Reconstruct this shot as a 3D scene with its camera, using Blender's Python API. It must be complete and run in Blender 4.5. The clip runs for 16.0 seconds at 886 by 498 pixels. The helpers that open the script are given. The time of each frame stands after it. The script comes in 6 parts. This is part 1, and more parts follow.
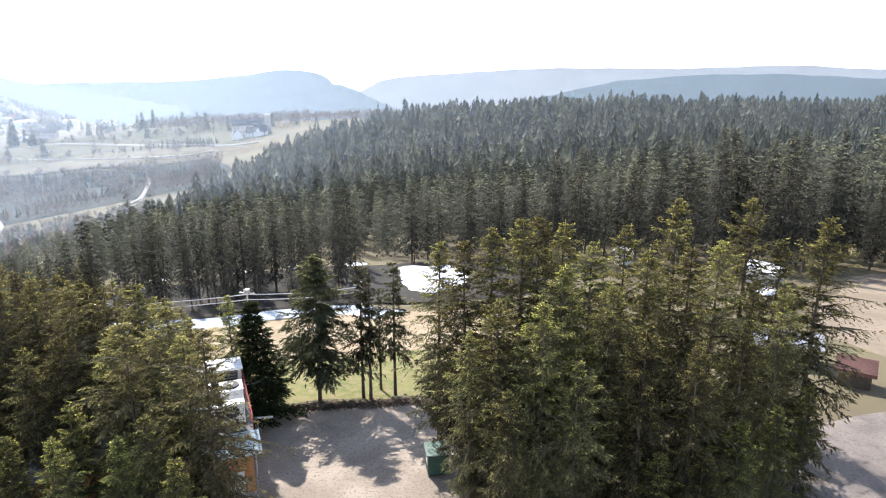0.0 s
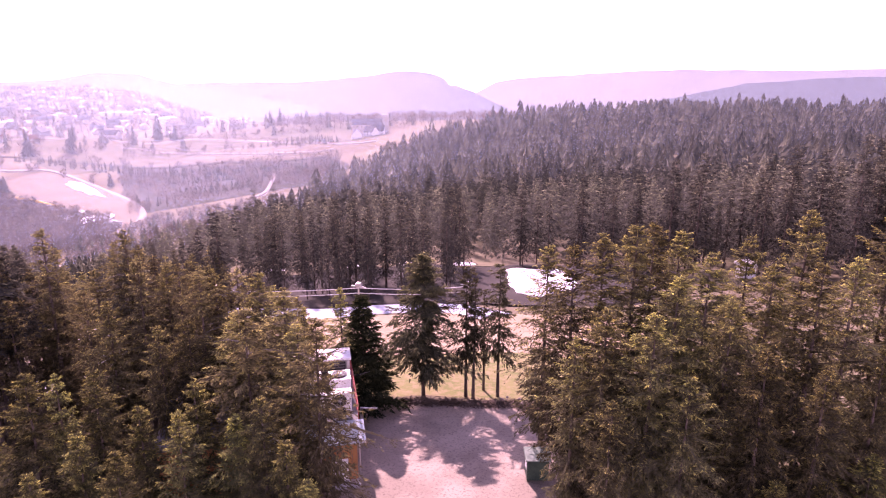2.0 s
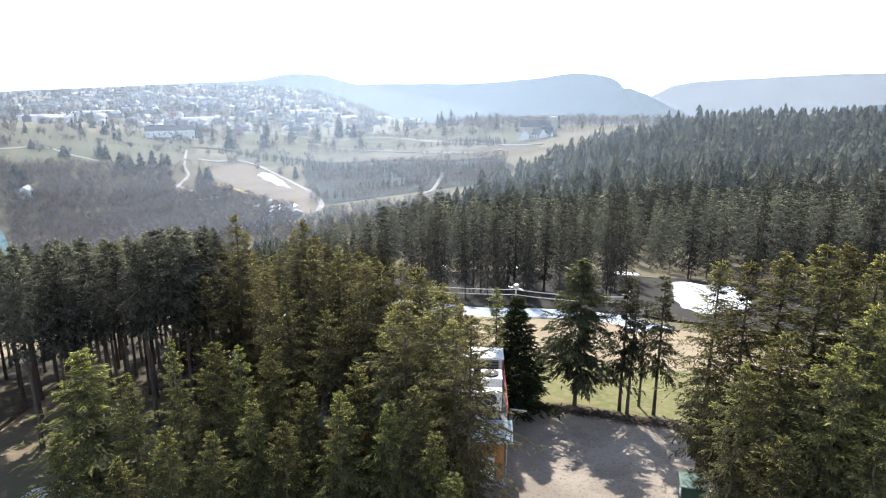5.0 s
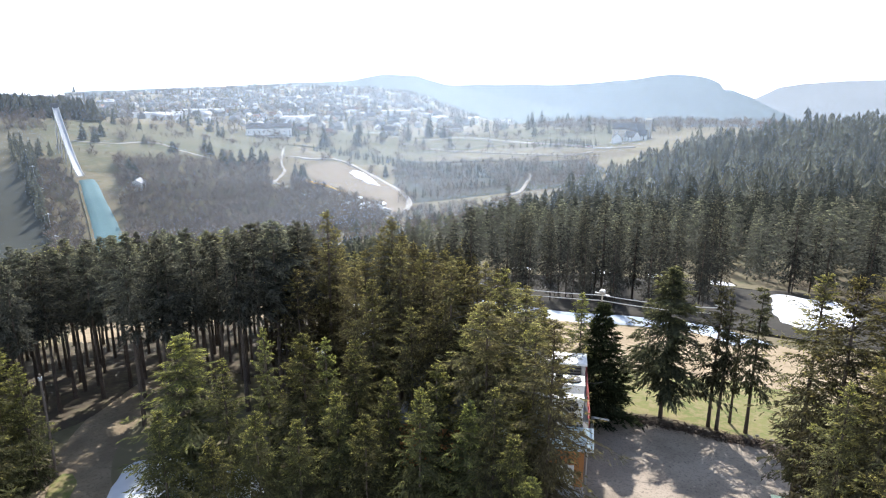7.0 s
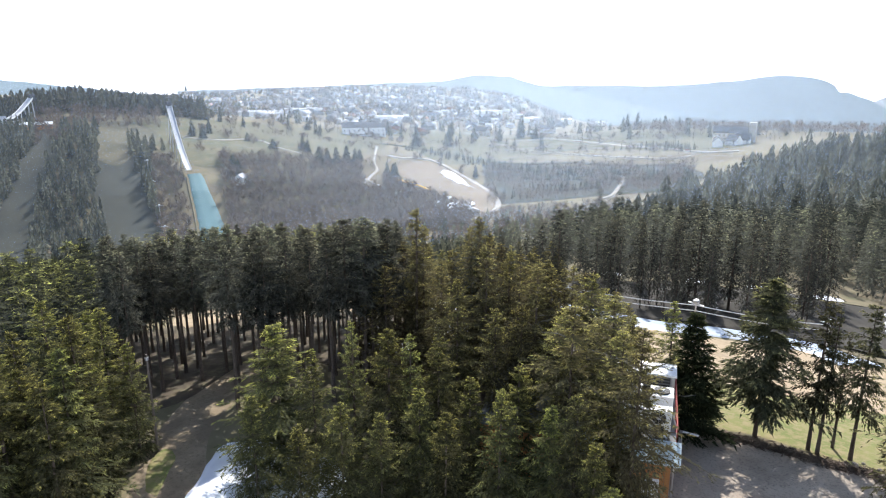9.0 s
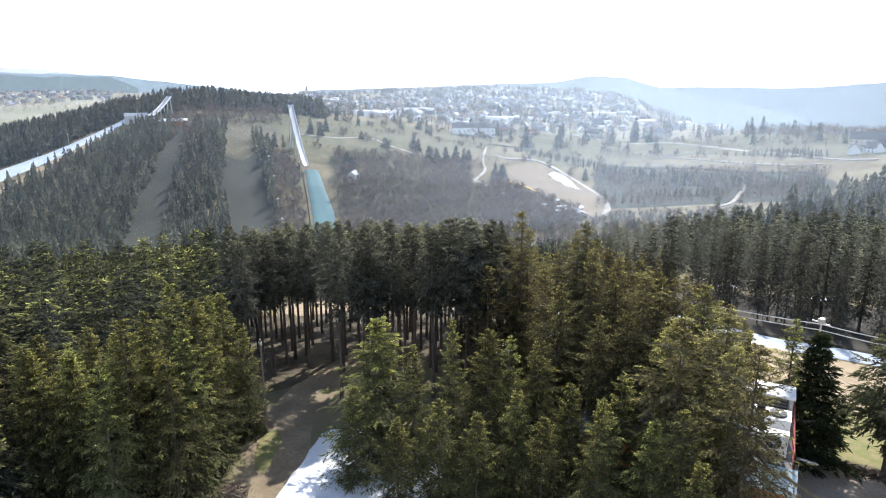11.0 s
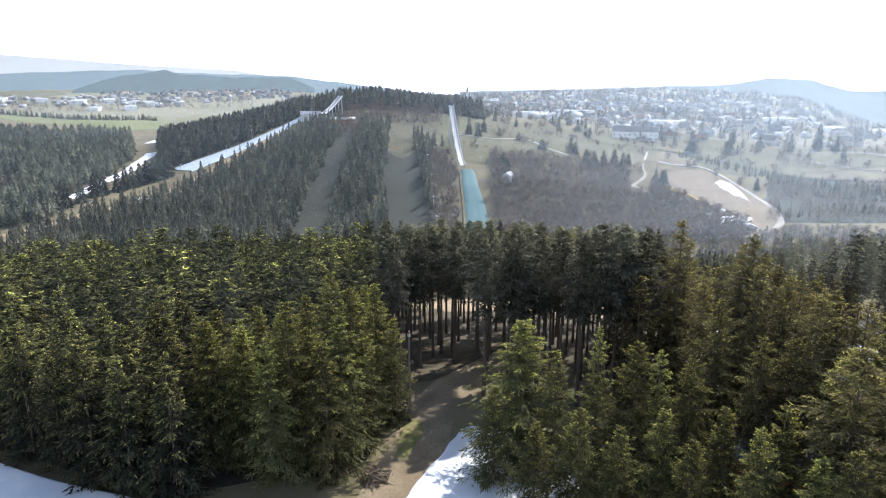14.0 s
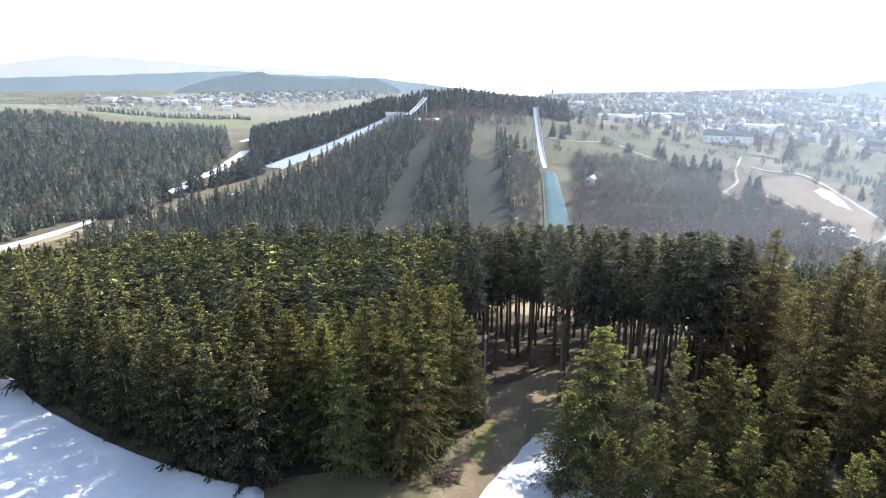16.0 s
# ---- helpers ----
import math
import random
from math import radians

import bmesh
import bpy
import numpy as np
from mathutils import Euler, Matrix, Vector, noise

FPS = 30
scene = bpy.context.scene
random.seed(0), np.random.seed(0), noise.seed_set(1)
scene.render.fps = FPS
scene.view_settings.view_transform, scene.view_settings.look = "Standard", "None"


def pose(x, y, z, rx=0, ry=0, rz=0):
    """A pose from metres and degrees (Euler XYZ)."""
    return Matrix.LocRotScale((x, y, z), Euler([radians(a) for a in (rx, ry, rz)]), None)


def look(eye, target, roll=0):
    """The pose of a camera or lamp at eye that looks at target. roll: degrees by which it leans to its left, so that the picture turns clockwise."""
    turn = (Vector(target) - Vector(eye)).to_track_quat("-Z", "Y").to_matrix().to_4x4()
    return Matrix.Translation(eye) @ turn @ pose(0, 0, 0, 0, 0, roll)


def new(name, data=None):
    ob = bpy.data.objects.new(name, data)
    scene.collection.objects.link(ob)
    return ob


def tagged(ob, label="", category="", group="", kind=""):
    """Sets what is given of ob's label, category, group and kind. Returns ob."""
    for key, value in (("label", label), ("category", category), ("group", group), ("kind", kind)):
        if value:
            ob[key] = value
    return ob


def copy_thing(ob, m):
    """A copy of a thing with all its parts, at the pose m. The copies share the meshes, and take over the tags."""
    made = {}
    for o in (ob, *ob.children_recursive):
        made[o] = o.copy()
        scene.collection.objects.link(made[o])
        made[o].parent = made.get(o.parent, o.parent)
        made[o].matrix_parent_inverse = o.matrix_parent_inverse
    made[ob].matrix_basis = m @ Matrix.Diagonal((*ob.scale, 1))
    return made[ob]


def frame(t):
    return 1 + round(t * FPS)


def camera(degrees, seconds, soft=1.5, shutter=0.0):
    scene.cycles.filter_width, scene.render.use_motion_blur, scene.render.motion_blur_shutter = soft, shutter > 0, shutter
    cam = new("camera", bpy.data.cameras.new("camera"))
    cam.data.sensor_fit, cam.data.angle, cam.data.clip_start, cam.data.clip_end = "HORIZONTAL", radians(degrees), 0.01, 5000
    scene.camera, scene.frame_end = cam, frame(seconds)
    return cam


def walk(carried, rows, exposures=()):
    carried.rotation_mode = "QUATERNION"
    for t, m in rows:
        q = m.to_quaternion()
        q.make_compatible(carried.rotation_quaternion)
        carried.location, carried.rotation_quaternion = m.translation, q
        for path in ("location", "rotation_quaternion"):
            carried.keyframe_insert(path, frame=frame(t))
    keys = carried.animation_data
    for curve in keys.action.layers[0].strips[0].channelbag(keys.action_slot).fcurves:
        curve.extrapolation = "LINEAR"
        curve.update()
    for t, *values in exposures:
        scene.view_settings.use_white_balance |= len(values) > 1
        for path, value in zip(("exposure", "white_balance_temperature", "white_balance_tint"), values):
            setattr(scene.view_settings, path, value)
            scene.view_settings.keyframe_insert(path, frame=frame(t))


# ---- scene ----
EYE = 24.0
cam = camera(67.1, 16.0, soft=1.15)
# seconds, turn to the left, tilt
TURNS = [
    (0.0, 1.67, -15.66), (0.5, 4.70, -15.65), (1.0, 7.26, -15.62), (1.5, 9.34, -15.59), (2.0, 11.32, -15.56),
    (2.5, 13.29, -15.53), (3.0, 16.04, -15.50), (3.5, 18.73, -15.47), (4.0, 21.26, -15.44), (4.5, 23.50, -15.42),
    (5.0, 25.49, -15.40), (7.5, 34.96, -15.34), (8.0, 36.85, -15.33), (8.5, 38.75, -15.32), (11.0, 50.11, -15.26),
    (11.5, 52.44, -15.24), (12.0, 54.77, -15.23), (12.5, 57.00, -15.21), (13.0, 59.19, -15.20), (13.5, 61.31, -15.18),
    (14.0, 63.40, -15.16), (14.5, 65.31, -15.14), (15.0, 67.11, -15.10), (15.5, 68.85, -15.06), (16.0, 70.43, -15.04),
]
EXPOSURES = [
    (0.0, 0.98, 6450, 12), (0.7, 0.96, 6450, 14), (1.0, 0.96, 6480, 31), (1.5, 1.02, 7200, 80), (2.0, 1.04, 7200, 86), (2.5, 0.88, 7200, 76),
    (3.0, 0.68, 6700, 32), (3.5, 0.70, 6400, 10), (4.2, 0.76, 6400, 10), (11.0, 0.77, 6400, 10), (11.5, 0.80, 6500, 28), (12.0, 1.02, 7100, 66), (12.5, 1.06, 7200, 86), (13.0, 0.84, 7200, 78),
    (13.4, 0.62, 6450, 22), (13.7, 0.62, 6400, 10), (14.3, 0.68, 6400, 10), (15.0, 0.76, 6400, 10), (16.0, 0.78, 6400, 10),
]
walk(cam, [(t, pose(0, 0, EYE, 90 + tilt, -0.07, turn)) for t, turn, tilt in TURNS], EXPOSURES)

# ---- light ----
SUN_AZ, SUN_EL = -30.0, 41.0
world = bpy.data.worlds.new("sky")
scene.world = world
world.use_nodes = True
wn = world.node_tree
sky = wn.nodes.new("ShaderNodeTexSky")
sky.sky_type, sky.sun_disc = "NISHITA", False
sky.sun_elevation, sky.sun_rotation = radians(SUN_EL), radians(SUN_AZ)
sky.dust_density, sky.air_density, sky.ozone_density, sky.altitude = 1.5, 1.0, 3.0, 700
wn.nodes["Background"].inputs["Strength"].default_value = 0.15
# a hazy spring sky: white towards the horizon, clearer overhead
where = wn.nodes.new("ShaderNodeTexCoord")
split = wn.nodes.new("ShaderNodeSeparateXYZ")
wn.links.new(where.outputs["Generated"], split.inputs[0])
flip, curve_up = wn.nodes.new("ShaderNodeMath"), wn.nodes.new("ShaderNodeMath")
flip.operation, flip.inputs[0].default_value, flip.use_clamp = "SUBTRACT", 1.0, True
wn.links.new(split.outputs["Z"], flip.inputs[1])
curve_up.operation, curve_up.inputs[1].default_value = "POWER", 2.2
wn.links.new(flip.outputs[0], curve_up.inputs[0])
veil = wn.nodes.new("ShaderNodeMix")
veil.data_type = "RGBA"
veil.inputs[7].default_value = (9.2, 9.7, 10.4, 1)
wn.links.new(curve_up.outputs[0], veil.inputs[0])
wn.links.new(sky.outputs[0], veil.inputs[6])
wn.links.new(veil.outputs[2], wn.nodes["Background"].inputs["Color"])
sun_data = bpy.data.lights.new("sun", "SUN")
sun_data.energy, sun_data.angle, sun_data.color = 5.0, radians(0.55), (1.0, 0.96, 0.90)
sun = new("sun", sun_data)
sun.matrix_world = look(
    (900 * math.sin(radians(SUN_AZ)), 900 * math.cos(radians(SUN_AZ)), 900 * math.tan(radians(SUN_EL))), (0, 0, 0))


# ---- materials ----
def nodes_of(name):
    m = bpy.data.materials.new(name)
    m.use_nodes = True
    return m, m.node_tree, m.node_tree.nodes["Principled BSDF"]


def noise_node(nt, scale, detail=4.0, rough=0.6, stretch=None):
    n = nt.nodes.new("ShaderNodeTexNoise")
    n.inputs["Scale"].default_value, n.inputs["Detail"].default_value = scale, detail
    n.inputs["Roughness"].default_value = rough
    geo = nt.nodes.new("ShaderNodeNewGeometry")
    if stretch:
        mp = nt.nodes.new("ShaderNodeMapping")
        mp.inputs["Scale"].default_value = stretch
        nt.links.new(geo.outputs["Position"], mp.inputs["Vector"])
        nt.links.new(mp.outputs[0], n.inputs["Vector"])
    else:
        nt.links.new(geo.outputs["Position"], n.inputs["Vector"])
    return n


def ramp(nt, fac, lo, hi):
    r = nt.nodes.new("ShaderNodeMapRange")
    r.inputs["From Min"].default_value, r.inputs["From Max"].default_value = lo, hi
    nt.links.new(fac, r.inputs["Value"])
    return r.outputs[0]


def blend(nt, fac, a, b, kind="MIX"):
    m = nt.nodes.new("ShaderNodeMix")
    m.data_type, m.blend_type = "RGBA", kind
    for sock, v in ((m.inputs[0], fac), (m.inputs[6], a), (m.inputs[7], b)):
        if isinstance(v, (int, float)):
            sock.default_value = v
        elif isinstance(v, tuple):
            sock.default_value = (*v[:3], 1)
        else:
            nt.links.new(v, sock)
    return m.outputs[2]


def surface(name, a, b, scale=1.0, c=None, scale2=8.0, rough=0.85, bump=0.0, metal=0.0, rand=0.0, cut=(0.4, 0.6), cut2=(0.5, 0.7), stretch=None, depth=0.05):
    """Two scales of colour variation, an optional third colour in spots, and fine relief."""
    m, nt, p = nodes_of(name)
    n1, n2 = noise_node(nt, scale, stretch=stretch), noise_node(nt, scale2, 5.0, 0.7)
    col = blend(nt, ramp(nt, n1.outputs[0], *cut), a, b)
    if c:
        col = blend(nt, ramp(nt, n2.outputs[0], *cut2), col, c)
    else:
        k = nt.nodes.new("ShaderNodeHueSaturation")
        nt.links.new(ramp(nt, n2.outputs[0], -1.2, 1.9), k.inputs["Value"])
        k.inputs["Value"].default_value = 1
        mul = nt.nodes.new("ShaderNodeMath")
        mul.operation, mul.inputs[1].default_value = "MULTIPLY_ADD", 0.7
        mul.inputs[2].default_value = 0.65
        nt.links.new(n2.outputs[0], mul.inputs[0])
        nt.links.new(mul.outputs[0], k.inputs["Value"])
        nt.links.new(col, k.inputs["Color"])
        col = k.outputs[0]
    if rand:
        oi = nt.nodes.new("ShaderNodeObjectInfo")
        k2 = nt.nodes.new("ShaderNodeHueSaturation")
        nt.links.new(ramp_out(nt, oi.outputs["Random"], 1 - rand, 1 + rand), k2.inputs["Value"])
        nt.links.new(col, k2.inputs["Color"])
        col = k2.outputs[0]
    nt.links.new(col, p.inputs["Base Color"])
    p.inputs["Roughness"].default_value, p.inputs["Metallic"].default_value = rough, metal
    p.inputs["Specular IOR Level"].default_value = 0.25
    if bump:
        bp = nt.nodes.new("ShaderNodeBump")
        bp.inputs["Strength"].default_value, bp.inputs["Distance"].default_value = bump, depth
        nt.links.new(n2.outputs[0], bp.inputs["Height"])
        nt.links.new(bp.outputs[0], p.inputs["Normal"])
    return m


def ramp_out(nt, fac, lo, hi):
    r = nt.nodes.new("ShaderNodeMapRange")
    r.inputs["To Min"].default_value, r.inputs["To Max"].default_value = lo, hi
    nt.links.new(fac, r.inputs["Value"])
    return r.outputs[0]


def foliage(name, dark, light, tip, through_part=0.35, scale=0.35, island=True):
    """Needles: a matt side and a part of the light that passes through."""
    m, nt, p = nodes_of(name)
    n1 = noise_node(nt, scale, 3.0)
    col = blend(nt, ramp(nt, n1.outputs[0], 0.35, 0.65), dark, light)
    tip_light = nt.nodes.new("ShaderNodeAttribute")
    tip_light.attribute_name = "tip_light"
    col = blend(nt, tip_light.outputs["Fac"], col, tip)
    oi = nt.nodes.new("ShaderNodeObjectInfo")
    geo = nt.nodes.new("ShaderNodeNewGeometry")
    add = nt.nodes.new("ShaderNodeMath")
    add.operation = "ADD"
    nt.links.new(oi.outputs["Random"], add.inputs[0])
    nt.links.new(geo.outputs["Random Per Island"], add.inputs[1])
    hs = nt.nodes.new("ShaderNodeHueSaturation")
    r = nt.nodes.new("ShaderNodeMapRange")
    r.inputs["From Max"].default_value = 2.0
    r.inputs["To Min"].default_value, r.inputs["To Max"].default_value = 0.3, 1.75
    nt.links.new(add.outputs[0], r.inputs["Value"])
    nt.links.new(r.outputs[0], hs.inputs["Value"])
    nt.links.new(ramp_out(nt, oi.outputs["Random"], 0.485, 0.515), hs.inputs["Hue"])
    nt.links.new(col, hs.inputs["Color"])
    dif, tra, mix = (nt.nodes.new("ShaderNode" + k) for k in ("BsdfDiffuse", "BsdfTranslucent", "MixShader"))
    nt.links.new(hs.outputs[0], dif.inputs[0])
    nt.links.new(hs.outputs[0], tra.inputs[0])
    mix.inputs[0].default_value = through_part
    nt.links.new(dif.outputs[0], mix.inputs[1])
    nt.links.new(tra.outputs[0], mix.inputs[2])
    nt.links.new(mix.outputs[0], nt.nodes["Material Output"].inputs["Surface"])
    return m


M_GROUND = surface("meadow_and_forest_floor", (0.11, 0.088, 0.055), (0.165, 0.14, 0.08), 0.02, (0.085, 0.085, 0.042), 0.15, 0.95, 0.4, depth=0.1)
M_GRAVEL = surface("sandy_gravel", (0.26, 0.217, 0.172), (0.365, 0.306, 0.245), 0.25, (0.15, 0.125, 0.102), 6.0, 0.95, 0.5)
M_DIRT = surface("dirt_track", (0.19, 0.145, 0.095), (0.26, 0.205, 0.135), 0.3, (0.13, 0.11, 0.065), 4.0, 0.95, 0.5)
M_GRASS = surface("spring_grass", (0.115, 0.135, 0.040), (0.17, 0.168, 0.06), 0.3, (0.22, 0.18, 0.09), 1.6, 0.95, 0.5, cut2=(0.44, 0.6))
M_MEADOW = surface("dry_meadow", (0.100, 0.090, 0.047), (0.066, 0.069, 0.032), 0.02, (0.15, 0.127, 0.075), 0.09, 0.95)
M_STRAW = surface("straw_slope", (0.27, 0.205, 0.13), (0.33, 0.26, 0.17), 0.06, (0.21, 0.165, 0.10), 0.7, 0.95, 0.3)
M_EARTH = surface("sandy_earth", (0.155, 0.122, 0.088), (0.20, 0.158, 0.115), 0.03, (0.12, 0.108, 0.066), 0.12, 0.95, 0.3)
# brown grass darkened further: the open slopes' shade is put into it
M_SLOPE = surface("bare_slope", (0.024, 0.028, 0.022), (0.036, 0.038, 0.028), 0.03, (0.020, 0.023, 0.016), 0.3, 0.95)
# needle floor made near-black: the trees' shade is put into the colour
M_SHADED_FLOOR = surface("shaded_needle_floor", (0.024, 0.021, 0.018), (0.036, 0.031, 0.025), 0.15, (0.02, 0.023, 0.013), 1.5, 0.95, 0.4)
M_SNOW = surface("old_snow", (0.62, 0.65, 0.70), (0.72, 0.74, 0.77), 0.3, (0.46, 0.46, 0.46), 1.6, 0.6, 0.35, cut2=(0.6, 0.85))
# ski slope snow with its blue-grey shade put into the colour
M_PISTE = surface("shade_tinted_piste", (0.38, 0.45, 0.54), (0.46, 0.53, 0.60), 0.06, (0.33, 0.39, 0.47), 0.4, 0.5, 0.2)
# snow run: blue shade on the snow is put into the colour
M_SNOW_SHADE = surface("shade_blue_snow", (0.24, 0.295, 0.365), (0.32, 0.375, 0.44), 0.4, (0.20, 0.245, 0.31), 2.0, 0.5, 0.2)
M_ROADPALE = surface("pale_gravel_road", (0.27, 0.25, 0.222), (0.36, 0.335, 0.30), 0.1, (0.21, 0.19, 0.165), 0.8, 0.95)
M_BARK = surface("spruce_bark", (0.085, 0.065, 0.052), (0.14, 0.11, 0.09), 2.0, (0.05, 0.04, 0.035), 9.0, 0.95, 0.6, stretch=(1, 1, 0.2))
M_NEEDLE = foliage("spruce_needles", (0.081, 0.075, 0.053), (0.127, 0.119, 0.067), (0.98, 0.88, 0.21), 0.46)
# near-black base: the self-shade of the dense rows is put into the colour
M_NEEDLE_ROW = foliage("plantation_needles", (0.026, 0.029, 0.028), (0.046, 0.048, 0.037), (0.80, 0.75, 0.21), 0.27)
M_NEEDLE_YOUNG = foliage("young_spruce_needles", (0.081, 0.082, 0.050), (0.130, 0.129, 0.068), (0.98, 0.93, 0.21), 0.48)
# bluer than the near needles: distance haze is put into the colour
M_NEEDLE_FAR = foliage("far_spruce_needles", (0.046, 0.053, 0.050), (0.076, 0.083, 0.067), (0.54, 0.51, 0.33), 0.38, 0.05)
M_NEEDLE_DARK = foliage("dark_needles", (0.034, 0.044, 0.026), (0.054, 0.066, 0.032), (0.16, 0.17, 0.06), 0.25)
# darker copy of the needles: backlit shade is put into the colour
M_NEEDLE_SHADE = foliage("shaded_needles", (0.054, 0.057, 0.038), (0.088, 0.088, 0.050), (0.52, 0.47, 0.18), 0.35)
M_NEEDLE_BROWN = foliage("cone_laden_needles", (0.094, 0.082, 0.056), (0.145, 0.126, 0.074), (0.98, 0.86, 0.25), 0.47)
# greyed needles: haze over the belt and open stand is put in here
M_NEEDLE_BELT = foliage("belt_needles", (0.067, 0.069, 0.061), (0.112, 0.111, 0.089), (0.66, 0.63, 0.35), 0.42)
M_TWIG = surface("bare_twigs", (0.16, 0.13, 0.11), (0.21, 0.175, 0.15), 0.06, (0.12, 0.10, 0.085), 0.5, 0.95)
M_BRUSH = surface("brown_brushwood", (0.085, 0.062, 0.048), (0.13, 0.098, 0.074), 0.6, (0.05, 0.04, 0.03), 3.0, 0.95)
M_DEAD = surface("weathered_dead_wood", (0.17, 0.155, 0.135), (0.24, 0.22, 0.195), 2.0, (0.12, 0.11, 0.095), 9.0, 0.9)
M_BRANCH = foliage("leafless_branches", (0.115, 0.092, 0.078), (0.165, 0.136, 0.112), (0.2, 0.17, 0.14), 0.4, 0.02)
M_WHITE = surface("white_paint", (0.78, 0.78, 0.77), (0.82, 0.82, 0.81), 0.5, rough=0.5)
M_ROOF = surface("slate_roof", (0.06, 0.065, 0.075), (0.10, 0.10, 0.11), 0.3, rough=0.9)
M_ROOFRED = surface("brown_tile_roof", (0.20, 0.11, 0.08), (0.28, 0.16, 0.11), 0.3, rough=0.8)
M_WOOD = surface("orange_stained_timber", (0.36, 0.15, 0.06), (0.45, 0.21, 0.08), 1.0, (0.27, 0.11, 0.045), 6.0, 0.7, 0.3, stretch=(1, 1, 0.15))
M_METAL = surface("galvanised_steel", (0.42, 0.43, 0.44), (0.5, 0.5, 0.51), 1.0, rough=0.45, metal=0.7)
M_DARK = surface("black_grille", (0.02, 0.02, 0.022), (0.03, 0.03, 0.03), 3.0, rough=0.6)
M_BLUEMAT = surface("blue_green_plastic_mat", (0.052, 0.128, 0.145), (0.07, 0.155, 0.172), 0.05, (0.042, 0.108, 0.124), 0.4, 0.8)


# ---- the lay of the land ----
RANGES = np.array([0, 45, 80, 140, 220, 340, 480, 640, 900, 1400, 2500, 4800.0])
SECTIONS = []


def section(az, *heights):
    SECTIONS.append((az, heights))


section(-180, 0, 0, 0, 0, 0, 0, 0, 0, 0, -20, -40, 0)
section(-112, 0, 0, -4, -17, -36, -62, -84, -84, -64, -42, -66, -90)
section(-100, 0, 0, -4, -18, -38, -64, -86, -85, -70, -52, -66, -90)
section(-95, 0, 0, -4, -19, -40, -65, -87, -85, -76, -76, -66, -90)
section(-88, 0, 0, -4, -20, -41, -66, -88, -85, -78, -80, -65, -90)
section(-79, 0, 0, -5, -21, -43, -70, -92, -72, -48, -75, -55, -110)
section(-71, 0, 0, -5, -21, -43, -70, -92, -50, -14, -62, -74, -150)
section(-62, 0, 0, -6, -21, -44, -70, -92, -52, -32, -62, -76, -160)
section(-54, 0, 0, -6, -21, -44, -69, -90, -60, -50, -64, -58, -160)
section(-47, 0, 0, -6, -21, -44, -68, -88, -68, -63, -66, -46, -150)
section(-36, 0, 0, -6, -19, -38, -62, -78, -82, -74, -66, -60, -200)
section(-28, 0, 0, -6, -18, -36, -57, -69, -72, -62, -92, -200, -330)
section(-20, 0, 0, -6, -17, -34, -52, -60, -60, -50, -100, -230, -340)
section(-5, 0, 0, -6, -17, -30, -38, -36, -30, -50, -100, -200, -350)
section(12, 0, 0, -4, -14, -26, -28, -24, -18, -45, -100, -200, -350)
section(36, 0, 0, -2, -9, -20, -22, -20, -16, -45, -100, -200, -350)
section(80, 0, 0, 0, -3, -8, -10, -8, -6, -10, -30, -60, -60)
section(180, 0, 0, 0, 0, 0, 0, 0, 0, 0, -20, -40, 0)
GRID_AZ = np.linspace(-180, 180, 361)
GRID_R = np.concatenate([np.arange(0, 300, 5.0), np.arange(300, 1000, 12.5), np.arange(1000, 4840, 60.0)])


def smooth(a, n, axis):
    k = np.hanning(n + 2)[1:-1]
    k /= k.sum()
    pad = [(n // 2, n // 2) if i == axis else (0, 0) for i in range(2)]
    return np.apply_along_axis(lambda v: np.convolve(v, k, "valid"), axis, np.pad(a, pad, mode="edge"))


rows = np.array([np.interp(GRID_R, RANGES, h) for _, h in SECTIONS])
GRID_Z = np.array([np.interp(GRID_AZ, [s[0] for s in SECTIONS], rows[:, j]) for j in range(len(GRID_R))]).T
GRID_Z = smooth(smooth(GRID_Z, 9, 1), 9, 0)


def height(x, y):
    """The ground's height at x, y (numbers or arrays)."""
    x, y = np.asarray(x, float), np.asarray(y, float)
    r, az = np.hypot(x, y), np.degrees(np.arctan2(x, y))
    i = np.clip((az + 180), 0, 359.999)
    j = np.clip(np.interp(r, GRID_R, np.arange(len(GRID_R))), 0, len(GRID_R) - 1.001)
    i0, j0 = i.astype(int), j.astype(int)
    a, b = i - i0, j - j0
    z = (GRID_Z[i0, j0] * (1 - a) * (1 - b) + GRID_Z[i0 + 1, j0] * a * (1 - b)
         + GRID_Z[i0, j0 + 1] * (1 - a) * b + GRID_Z[i0 + 1, j0 + 1] * a * b)
    amp = np.clip((r - 60) / 900, 0, 1)
    return z + amp * 0.7 * (2.2 * np.sin(x / 47 + y / 83) + 1.8 * np.sin(y / 39 - x / 71) + 1.0 * np.sin(x / 19 + y / 23))


def polar(az, d):
    return d * math.sin(radians(az)), d * math.cos(radians(az))


def hz(x, y):
    return float(height(x, y))


# ---- mesh helpers ----
def mesh_np(name, verts, tris, material=None, flat=True):
    verts, tris = np.asarray(verts, np.float32), np.asarray(tris, np.int32)
    me = bpy.data.meshes.new(name)
    k = tris.shape[1]
    me.vertices.add(len(verts))
    me.vertices.foreach_set("co", verts.ravel())
    me.loops.add(tris.size)
    me.loops.foreach_set("vertex_index", tris.ravel())
    me.polygons.add(len(tris))
    me.polygons.foreach_set("loop_start", np.arange(0, tris.size, k, dtype=np.int32))
    me.update(calc_edges=True)
    me.validate()
    if not flat:
        me.polygons.foreach_set("use_smooth", np.ones(len(tris), bool))
    if material:
        me.materials.append(material)
    return me


